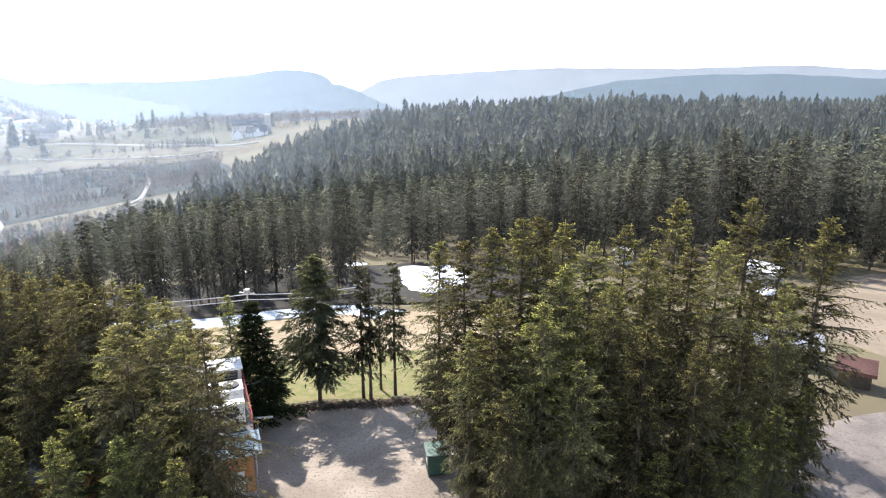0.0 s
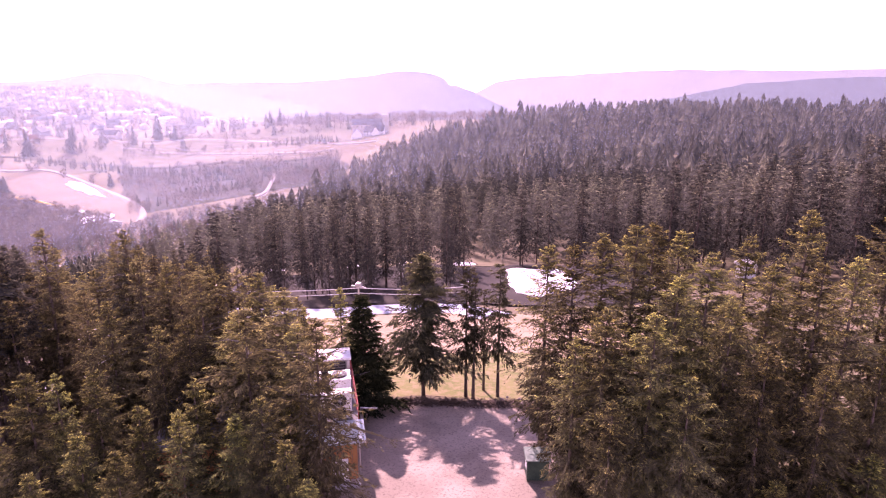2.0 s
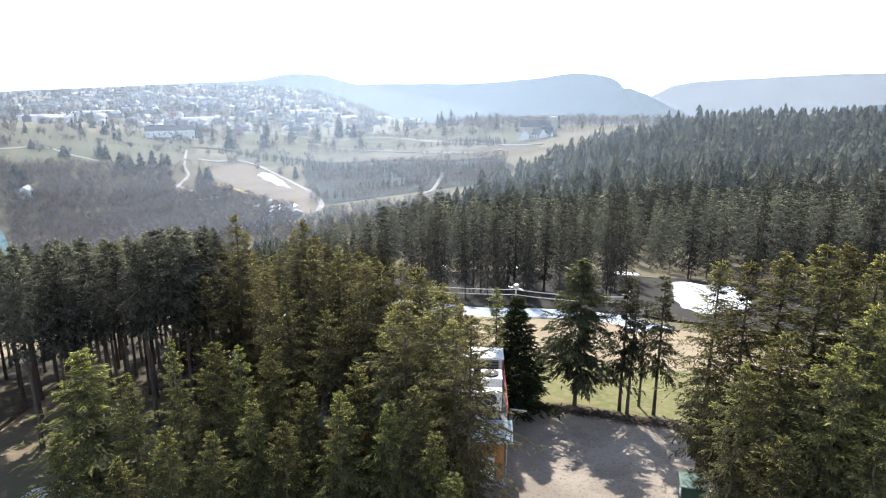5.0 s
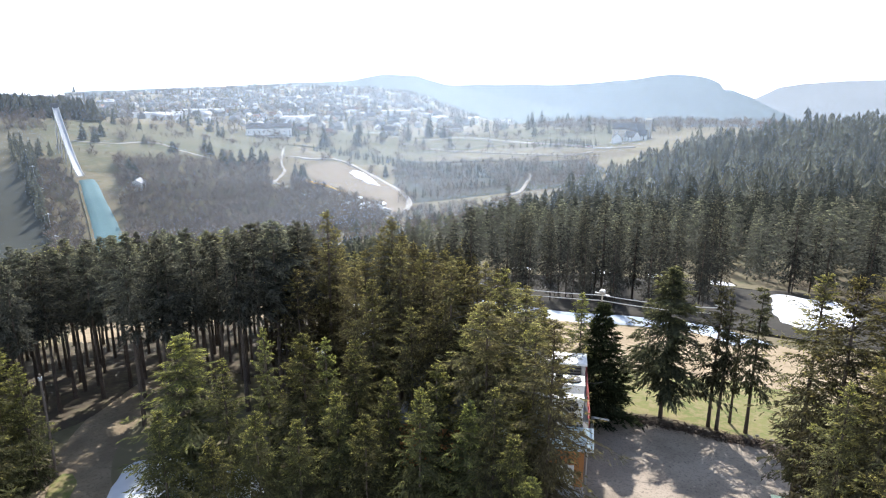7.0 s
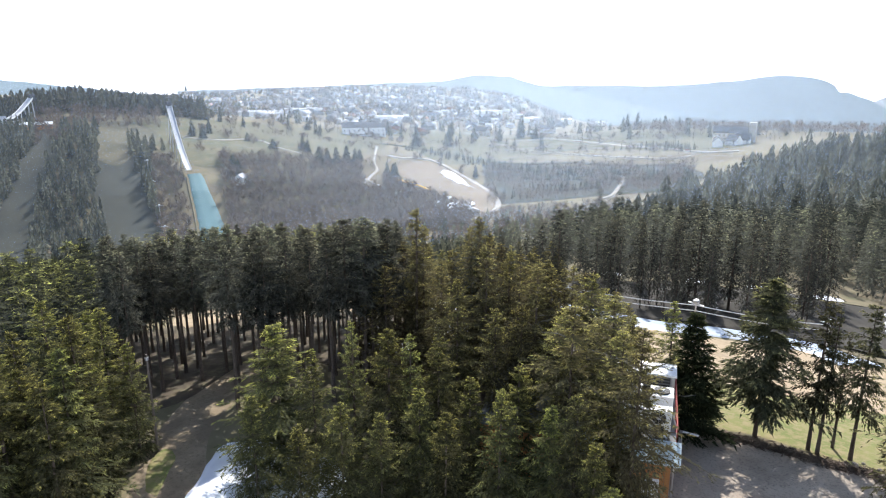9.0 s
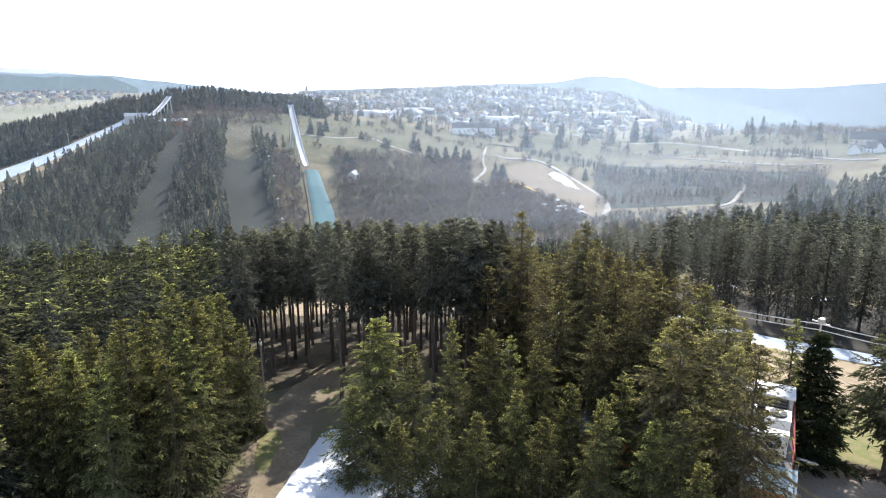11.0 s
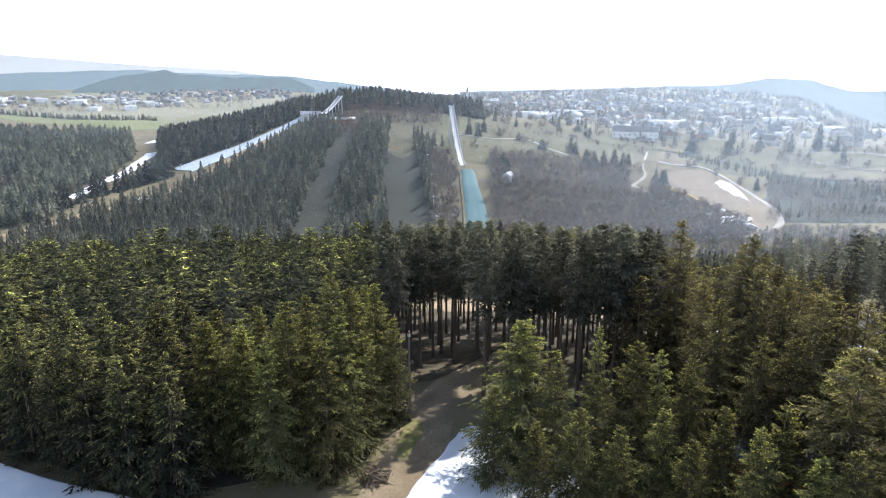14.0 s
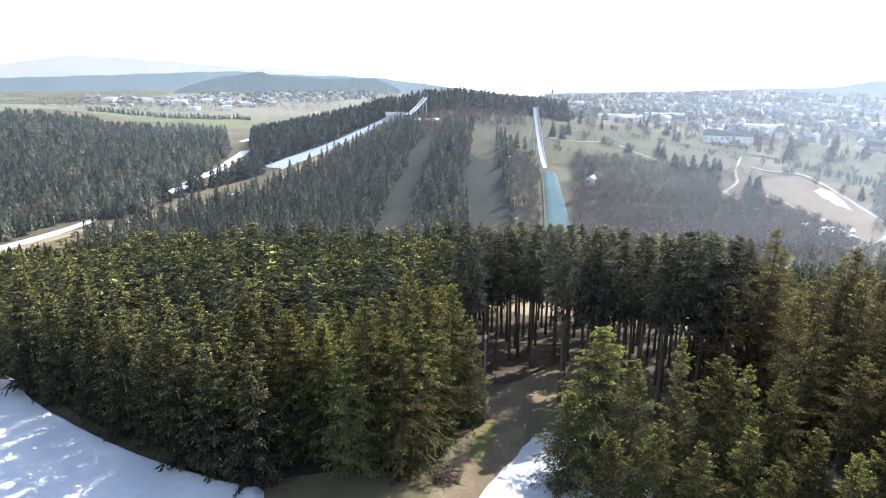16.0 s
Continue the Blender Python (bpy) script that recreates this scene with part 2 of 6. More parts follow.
def part(name, bm, material, parent, label=""):
    me = bpy.data.meshes.new(name)
    bm.to_mesh(me)
    bm.free()
    me.materials.append(material)
    ob = new(name, me)
    ob.parent = parent
    return tagged(ob, label)


def thing(name, x, y, z, rz=0.0, label="", category="", group="", kind=""):
    ob = new(name)
    ob.matrix_basis = pose(x, y, z, 0, 0, rz)
    return tagged(ob, label, category, group, kind)


def box(bm, x0, x1, y0, y1, z0, z1, bevel=0.0):
    r = bmesh.ops.create_cube(bm, size=1.0, matrix=Matrix.Translation(((x0 + x1) / 2, (y0 + y1) / 2, (z0 + z1) / 2)) @ Matrix.Diagonal((x1 - x0, y1 - y0, z1 - z0, 1)))
    if bevel:
        edges = {e for v in r["verts"] for e in v.link_edges}
        bmesh.ops.bevel(bm, geom=list(edges), offset=bevel, segments=1, affect="EDGES")
    return bm


def boxed(*a, bevel=0.0):
    return box(bmesh.new(), *a, bevel=bevel)


def rod(bm, a, b, r0, r1=None, n=8):
    a, b = Vector(a), Vector(b)
    m = Matrix.Translation((a + b) / 2) @ (b - a).to_track_quat("Z", "Y").to_matrix().to_4x4()
    bmesh.ops.create_cone(bm, cap_ends=True, segments=n, radius1=r0, radius2=r0 if r1 is None else r1, depth=(b - a).length, matrix=m)
    return bm


def curve_points(pts, step):
    """A smooth line through the points, in even steps."""
    p = [Vector(q) for q in pts]
    p = [p[0] * 2 - p[1], *p, p[-1] * 2 - p[-2]]
    out = []
    for i in range(1, len(p) - 2):
        n = max(1, int((p[i + 1] - p[i]).length / step))
        for k in range(n):
            t = k / n
            out.append(0.5 * (2 * p[i] + (p[i + 1] - p[i - 1]) * t + (2 * p[i - 1] - 5 * p[i] + 4 * p[i + 1] - p[i + 2]) * t * t
                              + (3 * p[i] - p[i - 1] - 3 * p[i + 1] + p[i + 2]) * t ** 3))
    out.append(p[-2])
    return out


def ribbon(name, pts, width, material, lift, step=3.0, label="", category="road", rough=0.0, kind="structure"):
    """A strip that lies on the ground; pts are (azimuth, distance), width one number or one per end."""
    line = curve_points([polar(*q) for q in pts], step)
    w = width if isinstance(width, (tuple, list)) else (width, width)
    V, F = [], []
    for i, q in enumerate(line):
        d = (line[min(i + 1, len(line) - 1)] - line[max(i - 1, 0)]).normalized()
        side = Vector((d.y, -d.x))
        half = 0.5 * (w[0] + (w[1] - w[0]) * i / max(1, len(line) - 1))
        l, r = (half * (1 + rough * noise.noise((q.x * 0.13, q.y * 0.13, s))) for s in (3.1, 7.7))
        for s, drop in ((-l, 1), (-l * 0.8, 0), (-l * 0.3, 0), (r * 0.3, 0), (r * 0.8, 0), (r, 1)):
            e = q + side * s
            V.append((e.x, e.y, hz(e.x, e.y) + (lift if not drop else -0.04)))
        if i:
            b = 6 * i
            F += [(b - 6 + k, b - 5 + k, b + 1 + k, b + k) for k in range(5)]
    ob = new(name, mesh_np(name, V, F, material, flat=False))
    return tagged(ob, label, category, kind=kind)


def patch(name, pts, material, lift, rings=10, label="", category="ground", rough=0.08, kind="structure", size=0.15):
    """A sheet on the ground inside a smooth outline given as (azimuth, distance)."""
    q = [polar(*p) for p in pts]
    line = curve_points([*q, q[0]], max(0.8, np.hypot(*(np.ptp(np.array(q), axis=0))) / 60))[:-1]
    c = Vector((sum(p[0] for p in q) / len(q), sum(p[1] for p in q) / len(q)))
    V, F, n = [(c.x, c.y, hz(c.x, c.y) + lift)], [], len(line)
    for k in range(1, rings + 1):
        s = k / rings
        for p in line:
            e = c + (p - c) * s * (1 + (rough * noise.noise((p.x * size, p.y * size, 1.3)) if k >= rings - 1 else 0))
            V.append((e.x, e.y, hz(e.x, e.y) + (lift if k < rings else -0.05)))
    F = [(0, 1 + i, 1 + (i + 1) % n) for i in range(n)]
    for k in range(1, rings):
        a, b = 1 + (k - 1) * n, 1 + k * n
        for i in range(n):
            j = (i + 1) % n
            F += [(a + i, b + i, b + j), (a + i, b + j, a + j)]
    ob = new(name, mesh_np(name, V, F, material, flat=False))
    return tagged(ob, label, category, kind=kind)


# ---- ground ----
az_lines = np.concatenate([np.arange(-180, -112, 6.0), np.arange(-112, 40, 0.75), np.arange(40, 180, 6.0)])
r_lines = np.concatenate([[4], np.geomspace(10, 4800, 150)])
A, R = np.meshgrid(np.radians(az_lines), r_lines, indexing="ij")
X, Y = R * np.sin(A), R * np.cos(A)
V = np.stack([X, Y, height(X, Y)], -1).reshape(-1, 3)
na, nr = A.shape
F = []
for i in range(na):
    j = (i + 1) % na
    a, b = i * nr + np.arange(nr - 1), j * nr + np.arange(nr - 1)
    F.append(np.stack([a, a + 1, b + 1, b], 1))
V = np.vstack([V, [[0, 0, 0]]])
ground = new("ground", mesh_np("ground", V, np.vstack(F), M_GROUND, flat=False))
tagged(ground, "brown dry grass and forest floor over hills", "ground", kind="structure")
tip = np.array([[na * nr, i * nr, ((i + 1) % na) * nr] for i in range(na)])
middle = new("ground_middle", mesh_np("ground_middle", V, tip, M_GROUND))
middle.parent = ground

patch("yard", [(-26, 36), (-28, 22), (-8, 19), (6, 24), (3, 36), (0, 41), (-3, 45.2), (-9, 45.4), (-14, 45.8), (-18.5, 45.5), (-23, 44)], M_GRAVEL, 0.03, 14,
      "pale sandy gravel yard in front of the timber house", "yard", 0.05)
patch("lawn", [(-19, 46), (-14, 46.5), (-9, 46), (-3, 46), (6, 48), (4, 58), (-8, 60), (-19, 58)], M_GRASS, 0.02, 10,
      "short green and straw spring grass behind the yard", "lawn")
patch("straw_slope", [(-24, 58), (-14, 57), (-4, 58), (8, 57), (6, 72), (-4, 77), (-14, 76), (-25, 75)], M_STRAW, 0.05, 10,
      "straw-coloured dry slope below the lawn", "slope")
patch("car_park", [(24, 40), (24, 36), (34, 34), (46, 38), (46, 62), (36, 56), (31, 50), (27, 46)], surface("stony_gravel", (0.15, 0.127, 0.112), (0.21, 0.178, 0.155), 0.4, (0.10, 0.088, 0.078), 5.0, 0.95, 0.5), 0.03, 12,
      "stony gravel car park under the trees", "car park")
patch("sand_field", [(28, 72), (40, 66), (48, 80), (44, 115), (36, 120), (31, 110)], surface("riding_sand", (0.20, 0.158, 0.112), (0.25, 0.20, 0.145), 0.15, (0.16, 0.13, 0.09), 1.5, 0.95, 0.3), 0.04, 10,
      "flat sand-coloured riding field", "field")
ribbon("forest_track", [(-70.2, 20), (-69.2, 28), (-68.4, 33), (-66.2, 39), (-64.0, 46), (-60.5, 54), (-57, 62)], 4.5, M_DIRT, 0.03, 1.0,
       "earthy forest track in dappled shade", "track", 0.2)
patch("snow_bank", [(-70.5, 27), (-68.8, 31), (-67.2, 33.8), (-65.4, 36), (-63.9, 38), (-62.2, 40.6), (-60.6, 42.6), (-56, 41.5), (-50, 36), (-52, 26), (-62, 19)], M_SNOW, 0.2, 12,
      "patch of old white snow beside the forest track", "snow", 0.07, size=0.9)
patch("track_verge", [(-68.2, 38), (-67.4, 42), (-66.0, 43.5), (-65.0, 42), (-66.0, 39.5), (-67.2, 37)], M_GRASS, 0.06, 6, "yellow-green grass verge of the track", "verge", 0.2, size=0.8)
patch("snow_slope", [(-87.4, 35.9), (-90.8, 37.4), (-97.5, 43.0), (-101.8, 50), (-104.5, 58), (-106.3, 68.5), (-112, 90), (-122, 66), (-128, 26), (-104, 15), (-87.5, 23)], M_SNOW, 0.3, 40,
      "ski slope of old snow beside the plantation", "snow", 0.02, size=0.6)
patch("belt_floor", [(-34, 88), (-24, 82), (-14, 82.5), (-9, 82), (-5, 80), (0, 80), (6, 84), (9, 100), (7, 122), (-8, 126), (-24, 122), (-34, 118)], M_SHADED_FLOOR, 0.22, 24,
      "needle floor under the belt of spruces, its shade painted dark", "forest floor", 0.1)
patch("stand_floor", [(-70, 50), (-64, 51), (-60, 60), (-54, 66), (-48, 52), (-44, 52), (-43, 80), (-52, 84), (-62, 84), (-70, 78)], surface("needle_floor", (0.060, 0.048, 0.034), (0.085, 0.066, 0.045), 0.3, (0.11, 0.10, 0.055), 1.2, 0.95, 0.4), 0.05, 14,
      "brown needle floor under the open stand of spruces", "forest floor", 0.1)
patch("plantation_floor", [(-112, 92), (-106.3, 71.5), (-101.8, 53), (-97.5, 45.2), (-90.8, 39.2), (-86, 36.8), (-80, 37), (-74, 36.4), (-71, 37.4), (-69.4, 43), (-69, 52), (-76, 58), (-86, 60), (-98, 70), (-108, 98)], M_SHADED_FLOOR, 0.06, 30,
      "needle floor under the spruce plantation, its shade painted dark", "forest floor", 0.03)
for az, d in ((-39.6, 69), (-44.8, 62), (-41.6, 84)):
    patch("snow_remnant", [(az - 3.0, d), (az - 1.6, d + 4), (az + 1.4, d + 4.5), (az + 2.8, d + 1), (az + 1.2, d - 3), (az - 1.4, d - 2.5)], M_SNOW, 0.12, 10, "last snow between the ragged spruces", "snow", 0.3, size=0.4)
ribbon("snow_run", [(-30, 86), (-22.8, 78.5), (-16.2, 79), (-10.4, 79), (-7.6, 76), (-6.4, 74)], 5.5, M_SNOW_SHADE, 0.25, 2.0,
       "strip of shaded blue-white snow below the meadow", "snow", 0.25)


# ---- trees ----
def spruce_mesh(rng, h, radius, tiers, per, twigs, tufts, bare, spray, droop=0.35, top=0.9, full=0.6, jag=0.25, gaps=0.08, hang=0.25, wide=0.17):
    """Trunk and crown of a spruce as arrays: tiers of drooping boughs, side twigs along each bough, needle sprays along each twig."""
    tv, tf, n = [], [], 8
    for k in range(7):
        s = k / 6
        rr = 0.011 * h * (1 - s) ** 0.8 * (1.25 if k == 0 else 1) + 0.012
        bx, by = 0.004 * h * math.sin(3 * s + h), 0.004 * h * math.sin(2 * s)
        for i in range(n):
            a = 2 * math.pi * i / n
            tv.append((bx + rr * math.cos(a), by + rr * math.sin(a), s * h * 0.985 - (0.3 if k == 0 else 0)))
        if k:
            for i in range(n):
                j = (i + 1) % n
                p, q = (k - 1) * n, k * n
                tf += [(p + i, p + j, q + j), (p + i, q + j, q + i)]
    g = np.random.default_rng(rng.randrange(1 << 30))
    tier = np.repeat(np.arange(tiers), per)
    nb = len(tier)
    s = 1 - (1 - np.clip((tier + 0.5 + g.normal(0, 0.55, nb)) / tiers, 0, 0.995)) ** 1.12
    u = 1 - s
    z = h * (bare + (0.985 - bare) * s)
    a = tier * 2.4 + np.tile(np.arange(per), tiers) * 2 * np.pi / per + g.normal(0, 0.3, nb)
    lobe = 1 + 0.07 * sum(np.sin(k * a + q * s + p) for k, q, p in zip(g.integers(1, 5, 6), g.uniform(3, 16, 6), g.uniform(0, 6.28, 6)))
    outline = np.minimum(1, u / full) ** top * (1 - 0.38 * np.clip((u - full) / (1 - full), 0, 1) ** 2)
    ln = radius * (0.045 + 0.96 * outline) * g.uniform(0.82, 1.14, tiers)[tier] * lobe * (1 + jag * g.uniform(-1, 0.4, nb))
    ln *= np.where(g.uniform(0, 1, nb) < gaps, 0.35, 1.0)
    rise = 0.6 * s ** 1.6 + g.uniform(-0.14, 0.16, nb)
    dr = droop * g.uniform(0.5, 1.35, nb) * (0.3 + 0.8 * u)

    # the wood of each bough, in two tapering blades
    V, T = [], []
    for f0, f1 in ((0.0, 0.5), (0.4, 0.95)):
        ends = []
        for f in (f0, f1):
            ends.append(np.stack([ln * f * np.cos(a), ln * f * np.sin(a), z + ln * (rise * f - dr * f * f + 0.45 * dr * f ** 4)], 1))
        w = (0.02 + 0.012 * ln)[:, None] * np.stack([-np.sin(a), np.cos(a), np.full(nb, 0.6)], 1)
        V.append(np.stack([ends[0] - w, ends[0] + w, ends[1]], 1).reshape(-1, 3))
        T.append(np.zeros(nb * 3))

    # side twigs and their sprays
    shape = (nb, twigs, 2, tufts)
    col = lambda v: v[:, None, None, None]
    f = (np.arange(twigs)[None, :, None, None] + g.uniform(0, 1, (nb, twigs, 2, 1))) / twigs
    f = 0.12 + 0.9 * f
    side = np.array([-1.0, 1.0])[None, None, :, None]
    aa = col(a) + side * g.uniform(0.45, 1.15, (nb, twigs, 2, 1)) * (1.05 - 0.6 * f)
    tl = np.minimum((0.42 * col(ln) * (1.02 - f) + 0.12 + 0.1 * col(ln) ** 0.5) * g.uniform(0.7, 1.25, (nb, twigs, 2, 1)), 1.1)
    slope = col(rise) - 2 * col(dr) * f + 1.8 * col(dr) * f ** 3
    fall = hang * g.uniform(0, 1, (nb, twigs, 2, 1)) ** 1.5 * (0.3 + col(u))
    dz = 0.6 * slope + g.uniform(-0.2, 0.15, (nb, twigs, 2, 1)) - fall * 1.6
    k = (np.arange(tufts)[None, None, None, :] + g.uniform(0, 1, shape)) / tufts
    r = col(ln) * f
    px = r * np.cos(col(a)) + tl * k * np.cos(aa)
    py = r * np.sin(col(a)) + tl * k * np.sin(aa)
    pz = col(z) + col(ln) * (col(rise) * f - col(dr) * f * f + 0.45 * col(dr) * f ** 4) + tl * (k * dz - 0.2 * k * k)
    P = np.stack(np.broadcast_arrays(px, py, pz), -1).reshape(-1, 3)
    ang = (aa + g.normal(0, 0.45, shape)).ravel()
    rz = (0.6 * dz + g.uniform(-0.5, 0.38, shape) - 0.5 * fall).ravel()
    D = np.stack([np.cos(ang), np.sin(ang), rz], 1)
    D /= np.linalg.norm(D, axis=1)[:, None]
    S = np.stack([-np.sin(ang), np.cos(ang), g.uniform(-0.9, 0.9, len(ang))], 1)
    S /= np.linalg.norm(S, axis=1)[:, None]
    thin = np.broadcast_to(0.42 + 0.58 * col(u) ** 0.6, shape).ravel()
    L = (spray * g.uniform(0.6, 1.4, len(ang)) * thin)[:, None]
    W = (spray * wide * g.uniform(0.7, 1.35, len(ang)) * thin)[:, None]
    V.append(np.stack([P - S * W, P + S * W, P + D * L], 1).reshape(-1, 3))
    # pale tips, with lit tops and dark undersides painted into the tone
    young = (f ** 1.3 * (0.35 + 0.65 * k) * (0.14 + 1.0 * col(s) ** 1.5) * (1 - 0.7 * np.clip(fall * 3, 0, 1))).ravel()
    young = young * np.where(g.uniform(0, 1, len(ang)) < 0.42, g.uniform(0.6, 1.3, len(ang)), g.uniform(0, 0.35, len(ang)))
    T.append(np.stack([young * 0.6, young * 0.6, young * 1.15], 1).ravel())
    V.append(np.array([(0.03, 0, h * 0.95), (-0.03, 0.03, h * 0.95), (0, 0, h * 1.005)]))
    T.append(np.array([0.2, 0.2, 0.4]))
    V = np.vstack(V)
    return np.array(tv), np.array(tf), V, np.arange(len(V)).reshape(-1, 3), np.clip(np.concatenate(T), 0, 1)


rng = random.Random(4)
SPRUCE = {}


def set_tip_light(me, values):
    """How far each vertex takes the pale tip colour: young tips plus painted light on the tops."""
    a = me.attributes.new("tip_light", "FLOAT", "POINT")
    a.data.foreach_set("value", np.asarray(values, np.float32))
    return me


def make_kind(key, count, needle, **kw):
    kinds = []
    for _ in range(count):
        tv, tf, cv, cf, ct = spruce_mesh(rng, **kw)
        kinds.append((mesh_np("trunk", tv, tf, M_BARK, flat=False), set_tip_light(mesh_np("crown", cv, cf, needle), ct), kw["h"]))
    SPRUCE[key] = kinds


make_kind("big", 6, M_NEEDLE, h=16, radius=2.7, tiers=29, per=7, twigs=8, tufts=5, bare=0.16, spray=0.27, droop=0.55, top=0.85, full=0.42, jag=0.6, gaps=0.22, hang=0.5, wide=0.22)
make_kind("brown", 4, M_NEEDLE_BROWN, h=14, radius=2.9, tiers=26, per=7, twigs=8, tufts=5, bare=0.06, spray=0.26, droop=0.6, top=0.8, full=0.5, jag=0.6, gaps=0.25, hang=0.5, wide=0.21)
make_kind("young", 6, M_NEEDLE_YOUNG, h=10, radius=2.7, tiers=22, per=7, twigs=8, tufts=5, bare=0.02, spray=0.25, droop=0.45, top=0.95, full=0.75, jag=0.5, gaps=0.15, hang=0.35, wide=0.2)
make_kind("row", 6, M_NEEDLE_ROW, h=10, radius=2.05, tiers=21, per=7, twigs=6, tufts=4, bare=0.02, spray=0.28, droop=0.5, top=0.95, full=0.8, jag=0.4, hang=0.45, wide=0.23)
make_kind("stem", 6, M_NEEDLE_BELT, h=14, radius=1.9, tiers=17, per=7, twigs=5, tufts=4, bare=0.53, spray=0.31, droop=0.55, top=0.8, full=0.7, jag=0.5, gaps=0.2, hang=0.5, wide=0.22)
make_kind("rag", 4, M_NEEDLE_BROWN, h=14, radius=2.3, tiers=21, per=7, twigs=6, tufts=4, bare=0.22, spray=0.29, droop=0.6, top=0.85, full=0.6, jag=0.55, gaps=0.25, hang=0.5, wide=0.22)
make_kind("dark", 1, M_NEEDLE_DARK, h=9, radius=2.2, tiers=30, per=9, twigs=7, tufts=4, bare=0.0, spray=0.32, droop=0.2, top=0.9, full=0.95, jag=0.25, hang=0.2, wide=0.2)
make_kind("lone", 1, M_NEEDLE_SHADE, h=11.4, radius=2.6, tiers=22, per=7, twigs=9, tufts=6, bare=0.22, spray=0.30, droop=0.6, top=0.7, full=0.85, jag=0.45, gaps=0.3, hang=0.7, wide=0.21)
make_kind("thin", 3, M_NEEDLE_SHADE, h=11, radius=1.9, tiers=15, per=6, twigs=7, tufts=5, bare=0.32, spray=0.3, droop=0.55, top=0.6, full=0.6, jag=0.6, gaps=0.35, hang=0.7, wide=0.2)
MIDHI = []
for _ in range(6):
    tv, tf, cv, cf, ct = spruce_mesh(rng, h=10, radius=1.95, tiers=13, per=6, twigs=4, tufts=2, bare=0.05, spray=0.55, droop=0.45, top=0.8, full=0.7, jag=0.4, hang=0.4, wide=0.19)
    MIDHI.append((cv / 10, cf, len(cf), ct * 0.8))

STEMHI = []
for _ in range(7):
    tv, tf, cv, cf, ct = spruce_mesh(rng, h=10, radius=1.5, tiers=22, per=5, twigs=3, tufts=3, bare=0.2, spray=0.25, droop=0.6, top=1.0, full=0.95, jag=0.4, gaps=0.12, hang=0.7, wide=0.27)
    k = len(cv)
    stem_v = [(r * math.cos(a), r * math.sin(a), z) for z, r in ((-0.2, 0.12), (7.5, 0.05)) for a in (0, 2.1, 4.2)]
    stem_f = [(k + a, k + (a + 1) % 3, k + 3 + (a + 1) % 3) for a in range(3)] + [(k + a, k + 3 + (a + 1) % 3, k + 3 + a) for a in range(3)]
    STEMHI.append((np.vstack([cv, stem_v]) / 10, np.vstack([cf, stem_f]), len(cf), np.concatenate([ct, np.zeros(6)])))

MIDLO = []
for _ in range(6):
    tv, tf, cv, cf, ct = spruce_mesh(rng, h=10, radius=1.45, tiers=15, per=4, twigs=2, tufts=2, bare=0.1, spray=0.5, droop=0.6, top=0.95, full=0.9, jag=0.35, gaps=0.08, hang=0.6, wide=0.27)
    cv, ct = cv[360:], ct[360:]
    MIDLO.append((cv / 10, np.arange(len(cv)).reshape(-1, 3), len(cv) // 3, ct * 0.8))

TREES = []
LABEL = {"big": "tall green spruce with drooping boughs", "brown": "spruce with brownish cone-laden top", "lone": "broad dark spruce with hanging boughs on the yard edge", "row": "green plantation spruce in a dense row", "young": "young green plantation spruce, branched to the ground",
         "stem": "tall spruce with bare lower trunk in the stand", "rag": "ragged brownish spruce behind the house", "dark": "dense dark conical spruce beside the timber house", "thin": "spruce with thin ragged boughs at the yard's edge"}


def spruce(key, az, d, h, spread=1.0, group="", lift=0.0, label=""):
    """One spruce that stands on the ground, with its trunk and crown."""
    trunk, crown, h0 = rng.choice(SPRUCE[key])
    x, y = polar(az, d)
    s = h / h0
    t = thing("spruce", x, y, hz(x, y) + lift, rng.uniform(0, 360), label or LABEL[key], "tree", group)
    for name, me in (("trunk", trunk), ("crown", crown)):
        o = new(name, me)
        o.parent = t
        w = s * spread
        o.scale = (w, w, s) if name == "crown" else (s, s, s)
    TREES.append((x, y))
    return t


def stand(group, rows):
    for key, az, d, h, spread in rows:
        spruce(key, az, d, h, spread, group)


